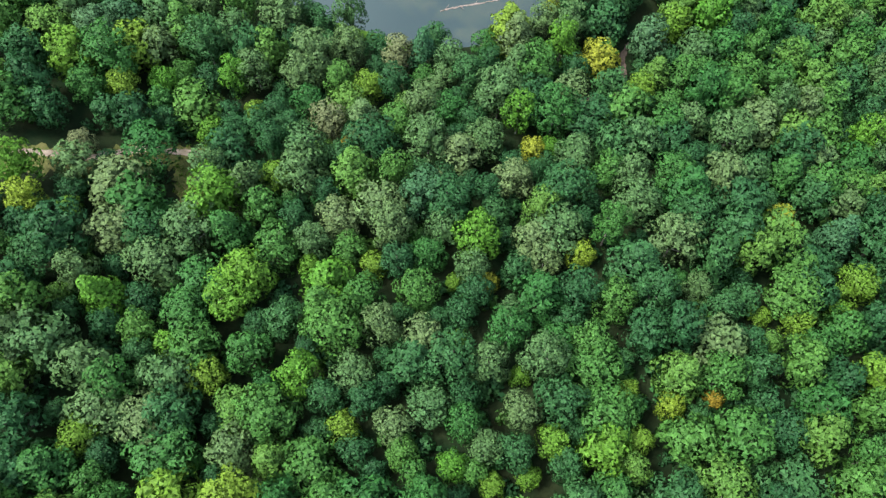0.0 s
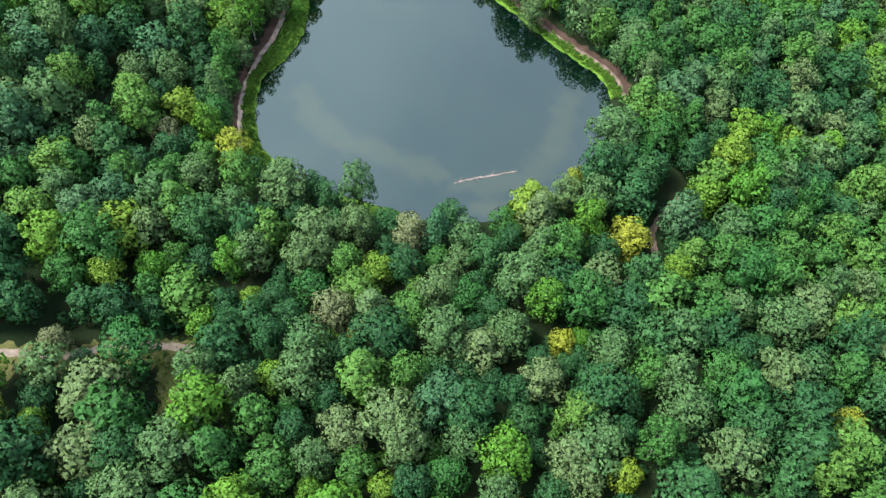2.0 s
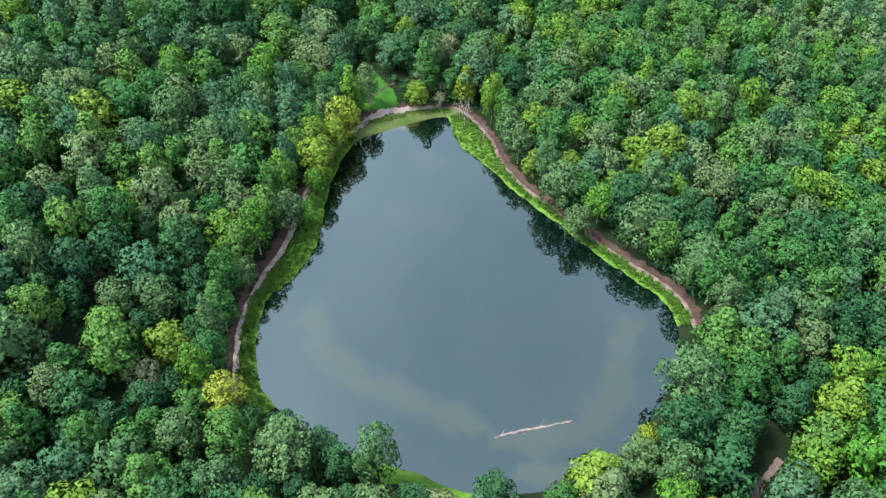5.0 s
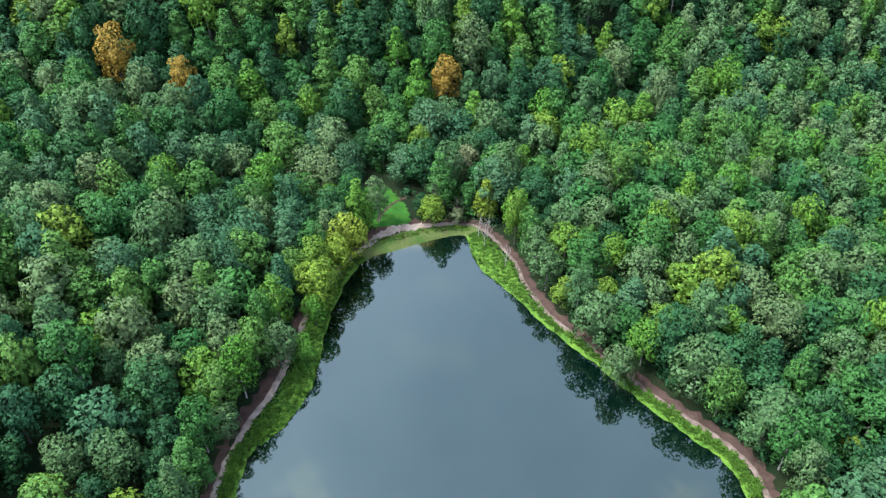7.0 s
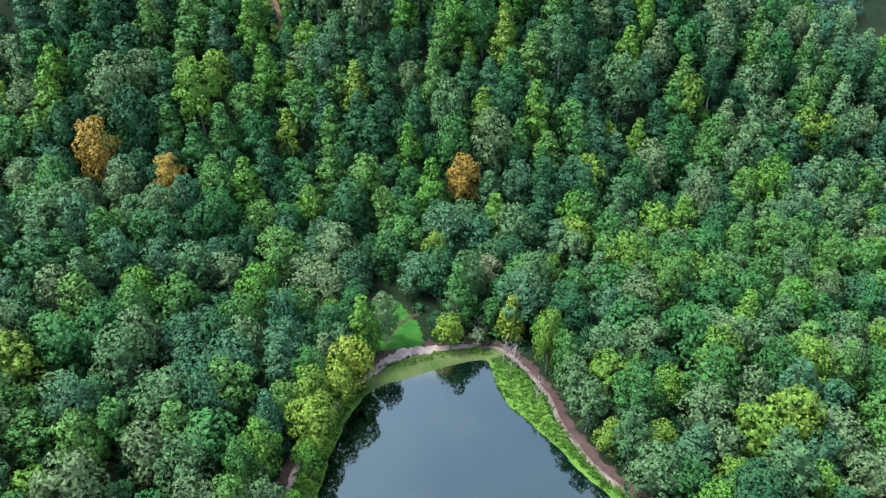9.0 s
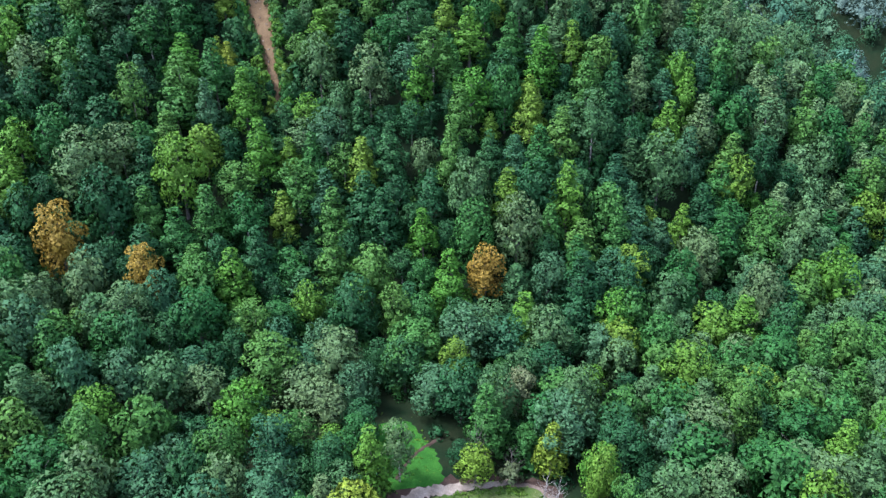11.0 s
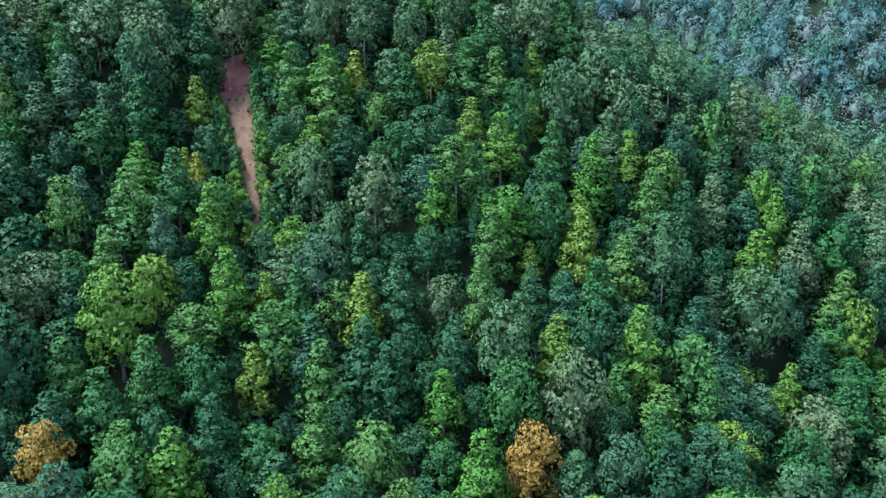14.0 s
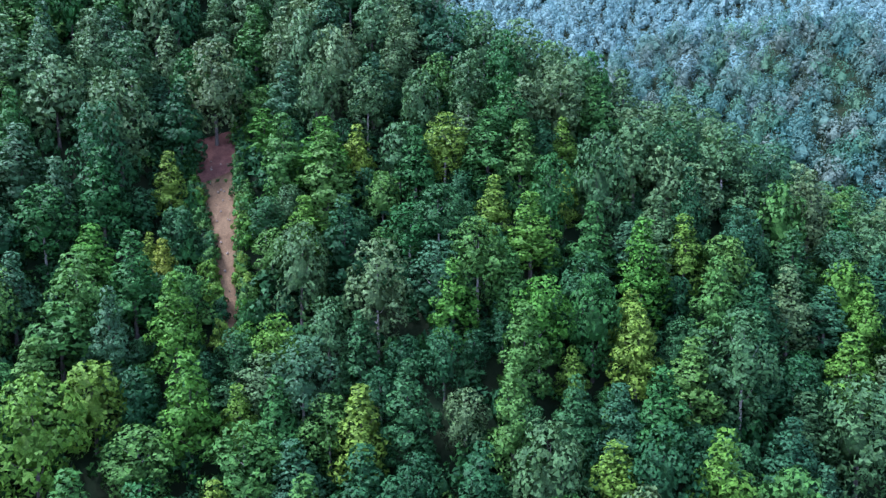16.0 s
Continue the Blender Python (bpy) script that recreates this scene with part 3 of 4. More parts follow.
def plant(shape, tint, zone, rows):
    grown = 1.14 if zone == "hill" and shape != "bush" else 1.0
    for x, y, radius, tall in rows:
        wood.append((shape, tint, x, y, radius * (1 + grown) / 2, tall * grown, rng.uniform(0, 6.28), zone, rng.randrange(60), True))


rng = random.Random(11)
# trees that stand out by colour or size: x, y, crown radius, height
plant("airy", "grey", "hill", [(-34.5, 297.2, 4.8, 16.6), (17.3, 290.6, 4.8, 17), (-38.9, 328.7, 3.9, 13.3), (-20.1, 332.7, 4, 13.7)])
plant("airy", "grey", "pond", [(-32.8, 112.1, 5.3, 14.6), (35.7, 124.8, 5.7, 15), (85.4, 147.4, 4.8, 13.2), (24.2, 110.3, 3.8, 10.3), (-47.2, 155.0, 3.1, 8.2)])
plant("airy", "grey", "south", [(-42.9, 107.3, 4.4, 12), (-2.2, 22.8, 3.8, 10.3), (41.8, 51.7, 5.2, 14.2), (18.8, 49.9, 3.5, 9.2), (14.3, 67.1, 4.1, 11), (58.9, 77.8, 4.8, 13.2), (-18.3, 58.9, 4.2, 11.2), (1.3, 93.6, 3.1, 8.3)])
plant("round", "dark", "hill", [(-35.4, 252.0, 4.9, 17), (-87.7, 266.7, 5.1, 17.5), (-81.6, 313.4, 5.2, 17.5)])
plant("round", "dark", "pond", [(32.9, 170.1, 5.4, 15), (-58.2, 156.1, 5.2, 14.2), (12.2, 216.8, 4.5, 12.2)])
plant("round", "dark", "south", [(1.6, 70.6, 2.9, 7.6), (5.9, 67.8, 2.8, 7.5), (53.9, 18.0, 4, 10.8), (-26.8, 39.1, 3.9, 10.5), (-68.0, 50.2, 4.3, 11.6)])
plant("round", "green", "hill", [(-10.7, 269.2, 4.7, 16.2)])
plant("round", "green", "pond", [(46.1, 125.0, 4.4, 12), (-78.3, 135.9, 4.4, 12), (-49.6, 236.6, 6.1, 15), (-64.2, 244.2, 5.7, 15), (-23.1, 243.7, 6.2, 15)])
plant("round", "green", "south", [(-68.4, 88.1, 3.7, 9.9), (-13.6, 43.0, 4.1, 11.1), (-3.9, 43.6, 4.3, 11.5), (-51.1, 38.0, 3.5, 9.3), (-29.4, 28.0, 2.9, 7.7), (2.5, 84.8, 3.7, 10), (-26.0, 88.3, 3.9, 10.4)])
plant("round", "grey", "hill", [(-11.6, 275.9, 4.9, 17), (-1.4, 268.7, 4.8, 16.7), (-46.6, 301.3, 4.4, 15.3), (50.7, 261.0, 4.7, 16.6), (-93.6, 273.0, 6.5, 17.5), (39.5, 270.0, 4.3, 14.8), (33.8, 289.8, 5.7, 17.5), (-29.5, 330.0, 3.9, 13.3), (-81.0, 319.5, 5.4, 17.5), (-67.3, 330.0, 5.6, 17.5), (-48.2, 328.2, 3.9, 13.3), (1.7, 316.6, 5, 17.5)])
plant("round", "grey", "pond", [(-50.9, 115.2, 4.2, 11.3), (44.1, 151.4, 5.1, 14.1), (72.6, 169.8, 4.4, 12), (-67.6, 142.4, 3.8, 10.1), (35.2, 162.5, 5.3, 14.6), (19.9, 176.4, 4.8, 13.2), (-40.6, 171.4, 4.1, 11.1), (-67.4, 194.1, 5.5, 15), (-60.5, 143.8, 4.4, 12), (-66.1, 161.2, 3.2, 8.5), (53.9, 175.3, 5.2, 14.3), (-3.0, 237.1, 4, 10.9)])
plant("round", "grey", "south", [(-32.9, 17.2, 4.5, 12.1), (6.4, 16.5, 3.3, 8.7), (-8.1, 20.2, 3.5, 9.2), (-49.7, 49.6, 5.2, 14.3), (36.3, 60.5, 4.7, 12.8), (12.2, 40.5, 2.6, 6.7), (-14.6, 29.1, 3.9, 10.5), (45.2, 43.8, 3.1, 8.3), (-25.7, 68.7, 5.1, 14.1), (0.7, 56.8, 4.1, 11.1), (50.8, 81.3, 4.1, 11.1), (9.5, 76.5, 4.2, 11.4), (26.6, 72.0, 4.4, 12)])
plant("round", "lime", "hill", [(71.7, 271.6, 4.9, 17.2), (-74.0, 274.5, 5.4, 17.5)])
plant("round", "yellow", "pond", [(-30.4, 203.0, 4.6, 13.5), (-35.6, 187.2, 4.4, 13.0)])
plant("round", "lime", "pond", [(-68.7, 137.6, 2.5, 6.5), (45.1, 175.7, 3.7, 9.9), (7.4, 212.4, 3.6, 11.8), (-46.4, 222.6, 3.3, 8.8), (-36.2, 220.6, 3, 7.9), (-51.4, 223.7, 5, 13.6), (26.9, 196.6, 3.7, 9.8), (23.7, 186.8, 2.8, 7.4), (15.0, 186.5, 3, 8), (-72.5, 216.9, 4.1, 11.1), (-36.4, 172.6, 2.9, 7.5), (10.9, 238.2, 2.9, 7.5)])
plant("round", "lime", "south", [(-66.8, 61.1, 2.3, 6), (-55.4, 92.4, 3.5, 9.4), (-62.1, 89.7, 3.5, 9.3), (-44.8, 80.9, 3.3, 8.8), (-37.5, 87.5, 2.4, 6.4), (-31.1, 69.4, 3.3, 8.8), (42.7, 90.4, 3.7, 9.9), (2.5, 46.1, 1.8, 5.5), (-23.7, 50.1, 2.3, 5.9), (-12.0, 49.9, 2.8, 7.5), (2.7, 35.1, 2.1, 5.6), (-16.3, 20.4, 3, 7.9), (1.0, 13.7, 2.7, 7.2), (17.1, 17.1, 3.1, 8.3), (30.6, 25.7, 2.2, 5.6), (30.9, 17.1, 2.7, 7), (12.7, 28.1, 2.1, 5.5), (12.9, 11.9, 2.2, 5.8), (7.1, 10.7, 2.2, 5.7), (76.7, 45.5, 4.2, 11.4), (62.5, 37.2, 3.1, 8.1), (-39.1, 29.1, 3.7, 10), (-56.6, 19.5, 3.4, 9.2), (56.4, 38.9, 2.2, 5.7)])
plant("round", "lime", "south", [(-14.0, 92.4, 3.5, 9.4)])
plant("round", "orange", "hill", [(-94.7, 258.0, 4.9, 17.1)])
plant("round", "orange", "south", [(-18.3, 78.7, 1.2, 5.5), (44.8, 23.9, 1.8, 5.5)])
plant("round", "tan", "pond", [(-59.2, 126.8, 3.3, 8.8), (-3.7, 232.4, 3.9, 10.6)])
plant("round", "tan", "south", [(-21.7, 82.9, 4.2, 11.2), (-67.7, 75.8, 2.6, 6.8), (-7.7, 100.1, 4.2, 11.3)])
plant("round", "yellow", "hill", [(31.1, 654.9, 5.7, 6.4)])
plant("round", "yellow", "pond", [(19.6, 110.0, 2.6, 6.9), (-45.1, 123.5, 4.3, 11.7), (58.7, 149.6, 2.4, 6.3), (-12.1, 216.0, 3.3, 8.0)])
plant("tall", "yellow", "pond", [(0.6, 218.0, 3.0, 11.5)])
plant("round", "yellow", "pond", [(-32.0, 197.6, 3.4, 12.0)])
plant("round", "lime", "pond", [(-34.4, 191.2, 3.2, 11.0), (-35.4, 182.6, 2.7, 8.5)])
plant("bush", "tan", "pond", [(-6.2, 216.4, 2.1, 4.6)])
plant("round", "yellow", "south", [(-73.1, 61.4, 3.6, 9.7), (34.6, 98.0, 4.5, 12.2), (19.0, 75.4, 2.9, 7.8), (25.5, 50.5, 2.9, 7.6), (8.6, 46.1, 2.2, 5.8), (37.3, 22.9, 2.7, 7.3), (65.2, 59.6, 3.3, 8.8)])
plant("tall", "dark", "hill", [(-30.5, 271.6, 4.3, 14.8), (-56.5, 263.9, 4.3, 14.8), (-29.4, 284.4, 3.8, 13.1), (-6.8, 285.5, 3.4, 11.7), (-36.7, 293.6, 3.3, 11.3), (-71.9, 324.4, 4.4, 15.1)])
plant("tall", "green", "hill", [(-41.5, 274.0, 4.1, 14.1), (-67.6, 269.1, 4.1, 14.1), (-41.3, 265.5, 4, 13.9), (-80.3, 268.5, 3.6, 12.3), (-13.5, 290.9, 4, 13.6), (-14.5, 299.7, 3.2, 10.7), (-70.7, 297.6, 4.2, 14.6), (-29.6, 317.8, 3.9, 13.5), (-79.8, 308.8, 4.5, 15.6), (-52.4, 317.8, 4, 13.8)])
plant("tall", "lime", "hill", [(-60.2, 256.3, 4.4, 15.3), (-16.1, 260.6, 4.4, 15.1), (-52.8, 275.1, 3.3, 11.4), (-21.9, 270.3, 3.6, 12.1), (38.4, 282.2, 3.1, 10.6), (-35.6, 282.9, 3.8, 13.1), (-23.3, 296.5, 3.6, 12.2), (2.9, 292.9, 4, 13.9), (-16.6, 310.9, 3.1, 10.4), (-63.0, 292.4, 4.1, 14.1), (-58.4, 283.3, 4.4, 15.1), (-52.5, 285.7, 3, 10.3), (-3.8, 317.5, 2.7, 9.1), (14.3, 309.3, 3.7, 12.5), (6.2, 304.2, 4.5, 15.7), (37.2, 299.7, 4, 13.6), (-3.1, 327.2, 2.8, 9.4), (3.1, 297.6, 3.3, 11.4), (-6.4, 291.9, 2.5, 8.4), (-71.6, 316.3, 3.1, 10.5)])
plant("round", "orange", "hill", [(-76.5, 252.7, 3.8, 13), (-8.4, 262.4, 4.1, 14)])
plant("tall", "yellow", "hill", [(-40.1, 321.8, 3, 10.2), (-68.7, 304.2, 2.3, 7.8), (-71.8, 306.9, 1.9, 6.4)])
plant("round", "grey", "pond", [(-18.3, 110.3, 4.0, 17.5), (22.5, 166.4, 3.4, 11)])
plant("round", "yellow", "pond", [(26.6, 114.6, 2.4, 9.0)])
plant("round", "lime", "pond", [(-36.6, 195.1, 4.0, 13)])
plant("round", "dark", "pond", [(-14.2, 231.2, 5.2, 14), (-25.0, 240.8, 4.8, 13)])
plant("bush", "tan", "pond", [(12.0, 106.3, 2.2, 4.5)])
plant("bush", "lime", "pond", [(-6.0, 106.2, 1.2, 1.8), (-36.3, 171.7, 1.5, 2.8)])

# bushes along the edges of the earth slip
for k in range(1, len(SCAR_LINE) - 1, 2):
    for flank in (-1, 1):
        plant("bush", rng.choice(["green", "dark", "lime", "green"]), "hill", [(SCAR_LINE[k, 0] + flank * (scar_w[k] / 2 + rng.uniform(0.0, 1.3)), SCAR_LINE[k, 1] + rng.uniform(-1, 1), rng.uniform(1.0, 2.2), rng.uniform(2.0, 4.6))])
# low growth on the step below the head of the slip
for k in range(5):
    plant("bush", rng.choice(["green", "lime"]), "hill", [(SCAR_LINE[20, 0] - 3.0 + 1.5 * k, SCAR_LINE[20, 1] + rng.uniform(-0.5, 0.5), rng.uniform(0.5, 0.8), rng.uniform(0.6, 1.0))])

# rows of trees along the outer edges of the two footpaths
for edge_line, turn, out, lo, hi in ((PATH_EAST, 1, 3.1, 14, 108), (PATH_WEST, 1, 3.6, 0, 92)):
    tang = np.gradient(edge_line, axis=0)
    tang /= np.linalg.norm(tang, axis=1)[:, None]
    last = None
    for k in range(lo, min(hi, len(edge_line))):
        p = edge_line[k] + np.array([-tang[k, 1], tang[k, 0]]) * turn * (out + rng.uniform(-0.5, 1.2))
        if last is not None and np.hypot(*(p - last)) < rng.uniform(4.2, 6.4):
            continue
        if ring_distance(p[0], p[1], RING)[0] < 3.5 or any(np.hypot(p[0] - w[2], p[1] - w[3]) < 0.55 * w[4] + 1.7 for w in wood):
            continue
        last = p
        wood.append((rng.choice(["round", "airy", "airy", "tall"]), rng.choices(["green", "lime", "grey", "blue"], [40, 20, 32, 8])[0], p[0], p[1], rng.uniform(2.9, 3.9), rng.uniform(11.5, 16), rng.uniform(0, 6.28), "pond", rng.randrange(60), True))

# the rest of the wood: an uneven net of trees that leaves out water, paths and clearings
SOUTH_GAP = smooth_line([(-12.5, 110.0), (-9.5, 108.6), (-6.5, 107.4)])
EAST_GAP = smooth_line([(-5.0, 213.5), (-1.0, 210.0), (2.5, 204.0), (5.0, 197.5)])
lines = [(PATH_WEST, 3.6), (PATH_EAST, 3.0), (PATH_SE, 2.9), (ROAD_SW, 4.0), (STRIP_SW, 4.4), (SCAR_LINE, 4.0), (LAWN, 6.6), (SOUTH_GAP, 3.4), (EAST_GAP, 6.0)]
spots = []
y, row = 2.0, 0
while y < 376:
    steep = y > 258
    x = -140 + (row % 2) * 3.0
    while x < 150:
        spots.append((x + rng.uniform(-2.1, 2.1), y + rng.uniform(-1.9, 1.9)))
        x += 7.4 if not steep else 7.5
    y += 6.6 if not steep else 6.0
    row += 1
S = np.array(spots)
shore_d = ring_distance(S[:, 0], S[:, 1], RING)
keep = shore_d > 2.2
for line, margin in lines:
    keep &= ring_distance(S[:, 0], S[:, 1], line, False) > margin
keep &= (S[:, 0] > np.interp(S[:, 1], [0, 100, 200, 270, 350, 376], [-70, -92, -116, -136, -114, -64]))
keep &= (S[:, 0] < np.interp(S[:, 1], [0, 100, 200, 270, 376], [76, 112, 136, 150, 132]))
keep &= ~((S[:, 1] > 345) & (0.71 * (S[:, 0] - 8) + 0.70 * (S[:, 1] - 348) > 70))
firm = np.array([(w[2], w[3], w[4]) for w in wood])
near_scar = ring_distance(S[keep][:, 0], S[keep][:, 1], SCAR_LINE - np.array([-1.0, 5.0]), False)
for i_spot, ((px, py), d) in enumerate(zip(S[keep], shore_d[keep])):
    if np.any(np.hypot(px - firm[:, 0], py + 1.4 - firm[:, 1]) < 2.1 + 0.8 * firm[:, 2]):
        continue
    u = rng.random()
    on_hill = py > 254
    if on_hill:
        shape = "tall" if u < 0.54 else ("round" if u < 0.80 else "airy")
        # crest and far east flank get the haze-paled olive leaves
        tint = rng.choices(["green", "dark", "lime", "grey", "blue", "olive"], [22, 6, 5, 20, 15, 32] if py > 316 or px > 62 else [34, 26, 7, 15, 18, 0])[0]
        tall = rng.uniform(11.5, 18)
    else:
        shape = "round" if u < 0.64 else ("airy" if u < 0.86 else "tall")
        if px > 2 and py > 222:
            mixed = [36, 6, 16, 38, 4]
        elif px > 15 and py > 95:
            mixed = [40, 26, 6, 18, 10] if py < 175 else [34, 2, 20, 38, 6]
        elif py > 100:
            mixed = [30, 10, 5, 28, 27]
        elif px > 30 and py < 62:
            mixed = [40, 48, 4, 6, 2]
        elif px < -15:
            mixed = [50, 14, 15, 21, 0]
        else:
            mixed = [46, 18, 10, 24, 2]
        tint = rng.choices(["green", "dark", "lime", "grey", "blue"], mixed)[0]
        tall = rng.uniform(10.5, 16.5)
    radius = rng.triangular(3.1, 6.0 if not on_hill else 5.4, 4.3) * (1.06 if on_hill else 1.0) * (0.97 if shape == "tall" else 1.0)
    if near_scar[i_spot] < 11:
        tall, radius = tall * 0.74, radius * 0.9
    wood.append((shape, tint, px, py, radius, tall, rng.uniform(0, 6.28), "hill" if on_hill else ("pond" if d < 12 else "south"), rng.randrange(60), False))

# smaller trees in the gaps, mostly dark-leaved to deepen the shade there
have = np.array([(w[2], w[3], w[4]) for w in wood])
tries = np.array([(rng.uniform(-136, 150), rng.uniform(2, 372)) for _ in range(15000)])
tries_d = ring_distance(tries[:, 0], tries[:, 1], RING)
good = tries_d > 2.0
for line, margin in lines:
    good &= ring_distance(tries[:, 0], tries[:, 1], line, False) > margin - 0.3
good &= (tries[:, 0] > np.interp(tries[:, 1], [0, 100, 200, 270, 350, 376], [-66, -88, -112, -132, -110, -60]))
good &= (tries[:, 0] < np.interp(tries[:, 1], [0, 100, 200, 270, 376], [72, 108, 132, 146, 128]))
good &= ~((tries[:, 1] > 345) & (0.71 * (tries[:, 0] - 8) + 0.70 * (tries[:, 1] - 348) > 60))
filled = np.full((len(have) + 6000, 3), 1e6)
filled[:len(have)] = have
many = len(have)
for (px, py), d in zip(tries[good], tries_d[good]):
    hv = filled[:many]
    room = np.min(np.hypot(px - hv[:, 0], py - hv[:, 1]) - 0.78 * hv[:, 2])
    if room < (1.3 if py < 254 else 1.2):
        continue
    radius = min(3.4, room * 1.6)
    filled[many] = (px, py, radius)
    many += 1
    on_hill = py > 254
    wood.append((rng.choice(["round", "round", "airy"]), rng.choices(["green", "dark", "lime", "grey"], [20, 76, 2, 2])[0], px, py, radius, radius * rng.uniform(2.4, 3.3), rng.uniform(0, 6.28),
                 "hill" if on_hill else ("pond" if d < 12 else "south"), rng.randrange(60), False))

FOOT = ground([w[2] for w in wood], [w[3] for w in wood]) - 0.15
# single things: the trees that stand out, and those nearest to the line over pond and hill
mid_line = np.array([(0.0, 45.0), (-6.0, 120.0), (-15.0, 200.0), (-25.0, 285.0)])
away = ring_distance([w[2] for w in wood], [w[3] for w in wood], mid_line, False)
order = sorted(range(len(wood)), key=lambda i: (not wood[i][9], away[i]))
count, single = {}, set()
for i in order:
    k = wood[i][0]
    if count.get(k, 0) < 295:
        count[k] = count.get(k, 0) + 1
        single.add(i)


def tree(i):
    """One tree or bush: an empty at its foot with trunk and crown."""
    shape, tint, x, y, radius, tall, spin, zone, pick, _ = wood[i]
    R, crown, trunk, top = SHAPES[shape][pick % len(SHAPES[shape])]
    name, words = FORM[shape]
    root = new(name)
    root.matrix_world = Matrix.LocRotScale((x, y, FOOT[i]), Euler((0, 0, spin)), (radius / R, radius / R, tall / top))
    tagged(root, "%s-leaved %s %s" % (WORDS[tint], words, "on the bare earth slip" if shape == "bush" and zone == "hill" else ZONE[zone]), "bush" if shape == "bush" else "tree", "bushes" if shape == "bush" else "trees of the wood")
    for part_name, me in (("trunk", trunk), ("crown", crown)):
        ob = new(part_name, me)
        ob.parent = root
        if part_name == "crown":
            ob.material_slots[0].link = "OBJECT"
            ob.material_slots[0].material = LEAF[tint]


for i in sorted(single):
    tree(i)

TINTS = list(LEAF)


def arrays(me):
    V = np.empty(len(me.vertices) * 3)
    me.vertices.foreach_get("co", V)
    me.calc_loop_triangles()
    F = np.empty(len(me.loop_triangles) * 3, np.int32)
    me.loop_triangles.foreach_get("vertices", F)
    L = np.empty(len(me.vertices) * 3)
    me.vertices.foreach_get("normal", L)
    return V.reshape(-1, 3), F.reshape(-1, 3), L.reshape(-1, 3)


def joined(name, pieces, label):
    """Many trees in one mesh. A piece: corners, triangles, material number, tone, lie of the foliage."""
    V = np.concatenate([p[0] for p in pieces])
    starts = np.cumsum([0] + [len(p[0]) for p in pieces[:-1]])
    F = np.concatenate([p[1] + s for p, s in zip(pieces, starts)]).astype(np.int32)
    me = bpy.data.meshes.new(name)
    me.vertices.add(len(V))
    me.vertices.foreach_set("co", V.ravel().astype(np.float32))
    me.loops.add(F.size)
    me.loops.foreach_set("vertex_index", F.ravel())
    me.polygons.add(len(F))
    me.polygons.foreach_set("loop_start", np.arange(len(F), dtype=np.int32) * 3)
    for tint in TINTS:
        me.materials.append(LEAF[tint])
    me.materials.append(BARK)
    me.polygons.foreach_set("material_index", np.concatenate([np.full(len(p[1]), p[2], np.int32) for p in pieces]))
    tone = me.attributes.new("tone", "FLOAT", "FACE")
    tone.data.foreach_set("value", np.concatenate([np.full(len(p[1]), p[3], np.float32) for p in pieces]))
    me.update(calc_edges=True)
    leafy(me, np.concatenate([p[4] for p in pieces]))
    return tagged(new(name, me), label, "woodland", kind="stuff")


def placed(V, x, y, z, spin, sx, sz):
    c, s = math.cos(spin), math.sin(spin)
    return np.stack([(V[:, 0] * c - V[:, 1] * s) * sx + x, (V[:, 0] * s + V[:, 1] * c) * sx + y, V[:, 2] * sz + z], 1)


def turned(L, spin, sx, sz):
    """The lie of the foliage of a crown that is turned and stretched as placed() does it."""
    return unit(placed(L, 0, 0, 0, spin, 1 / sx, 1 / sz))


cache = {}
lots = {"hill": [], "south": [], "pond": []}
for i, (shape, tint, x, y, radius, tall, spin, zone, pick, _) in enumerate(wood):
    if i in single:
        continue
    R, crown, trunk, top = SHAPES[shape][pick % len(SHAPES[shape])]
    if trunk.name not in cache:
        cache[trunk.name] = arrays(trunk)
    for (V, F, L), mat in ((PLAIN[shape][pick % len(SHAPES[shape])], TINTS.index(tint)), (cache[trunk.name], len(TINTS))):
        lots[zone].append((placed(V, x, y, FOOT[i], spin, radius / R, tall / top), F, mat, rng.random(), turned(L, spin, radius / R, tall / top)))
for zone, pieces in lots.items():
    if pieces:
        joined("woodland_" + zone, pieces, "mixed green broadleaf woodland %s" % ZONE[zone])

# undergrowth between the trees; its mostly dark leaf colour stands for shade
low_shapes = [crown_arrays(600 + k, 1.8, 0.0, 2.6, 100, 0.50, "dome", 9, 1, 0.6, inner=0.0) for k in range(4)]
for name, many, (x0, x1), (y0, y1), high_most, label in (("undergrowth_hill", 2400, (-120, 95), (248, 346), 2.2, "low green undergrowth, shade-darkened, between the trees of the steep hill"),
                                                          ("undergrowth_wood", 1500, (-100, 100), (4, 248), 1.5, "low green undergrowth, shade-darkened, between the trees of the wood")):
    pieces = []
    ux = np.array([rng.uniform(x0, x1) for _ in range(many)])
    uy = np.array([rng.uniform(y0, y1) for _ in range(many)])
    clear = (ring_distance(ux, uy, RING) > 2.6) & (ux > np.interp(uy, [0, 100, 200, 270, 350], [-64, -86, -110, -130, -108])) & (ux < np.interp(uy, [0, 100, 200, 270], [70, 106, 130, 140]))
    for line, margin in lines:
        clear &= ring_distance(ux, uy, line, False) > margin * 0.9
    for x, y, z in zip(ux[clear], uy[clear], ground(ux[clear], uy[clear])):
        V, F, L = low_shapes[rng.randrange(4)]
        spin, wide, high = rng.uniform(0, 6.28), rng.uniform(0.8, 1.7), rng.uniform(0.7, high_most)
        pieces.append((placed(V, x, y, z - 0.3, spin, wide, high), F, TINTS.index(rng.choice(["green", "dark", "dark", "dark"])), rng.random(), turned(L, spin, wide, high)))
    joined(name, pieces, label)

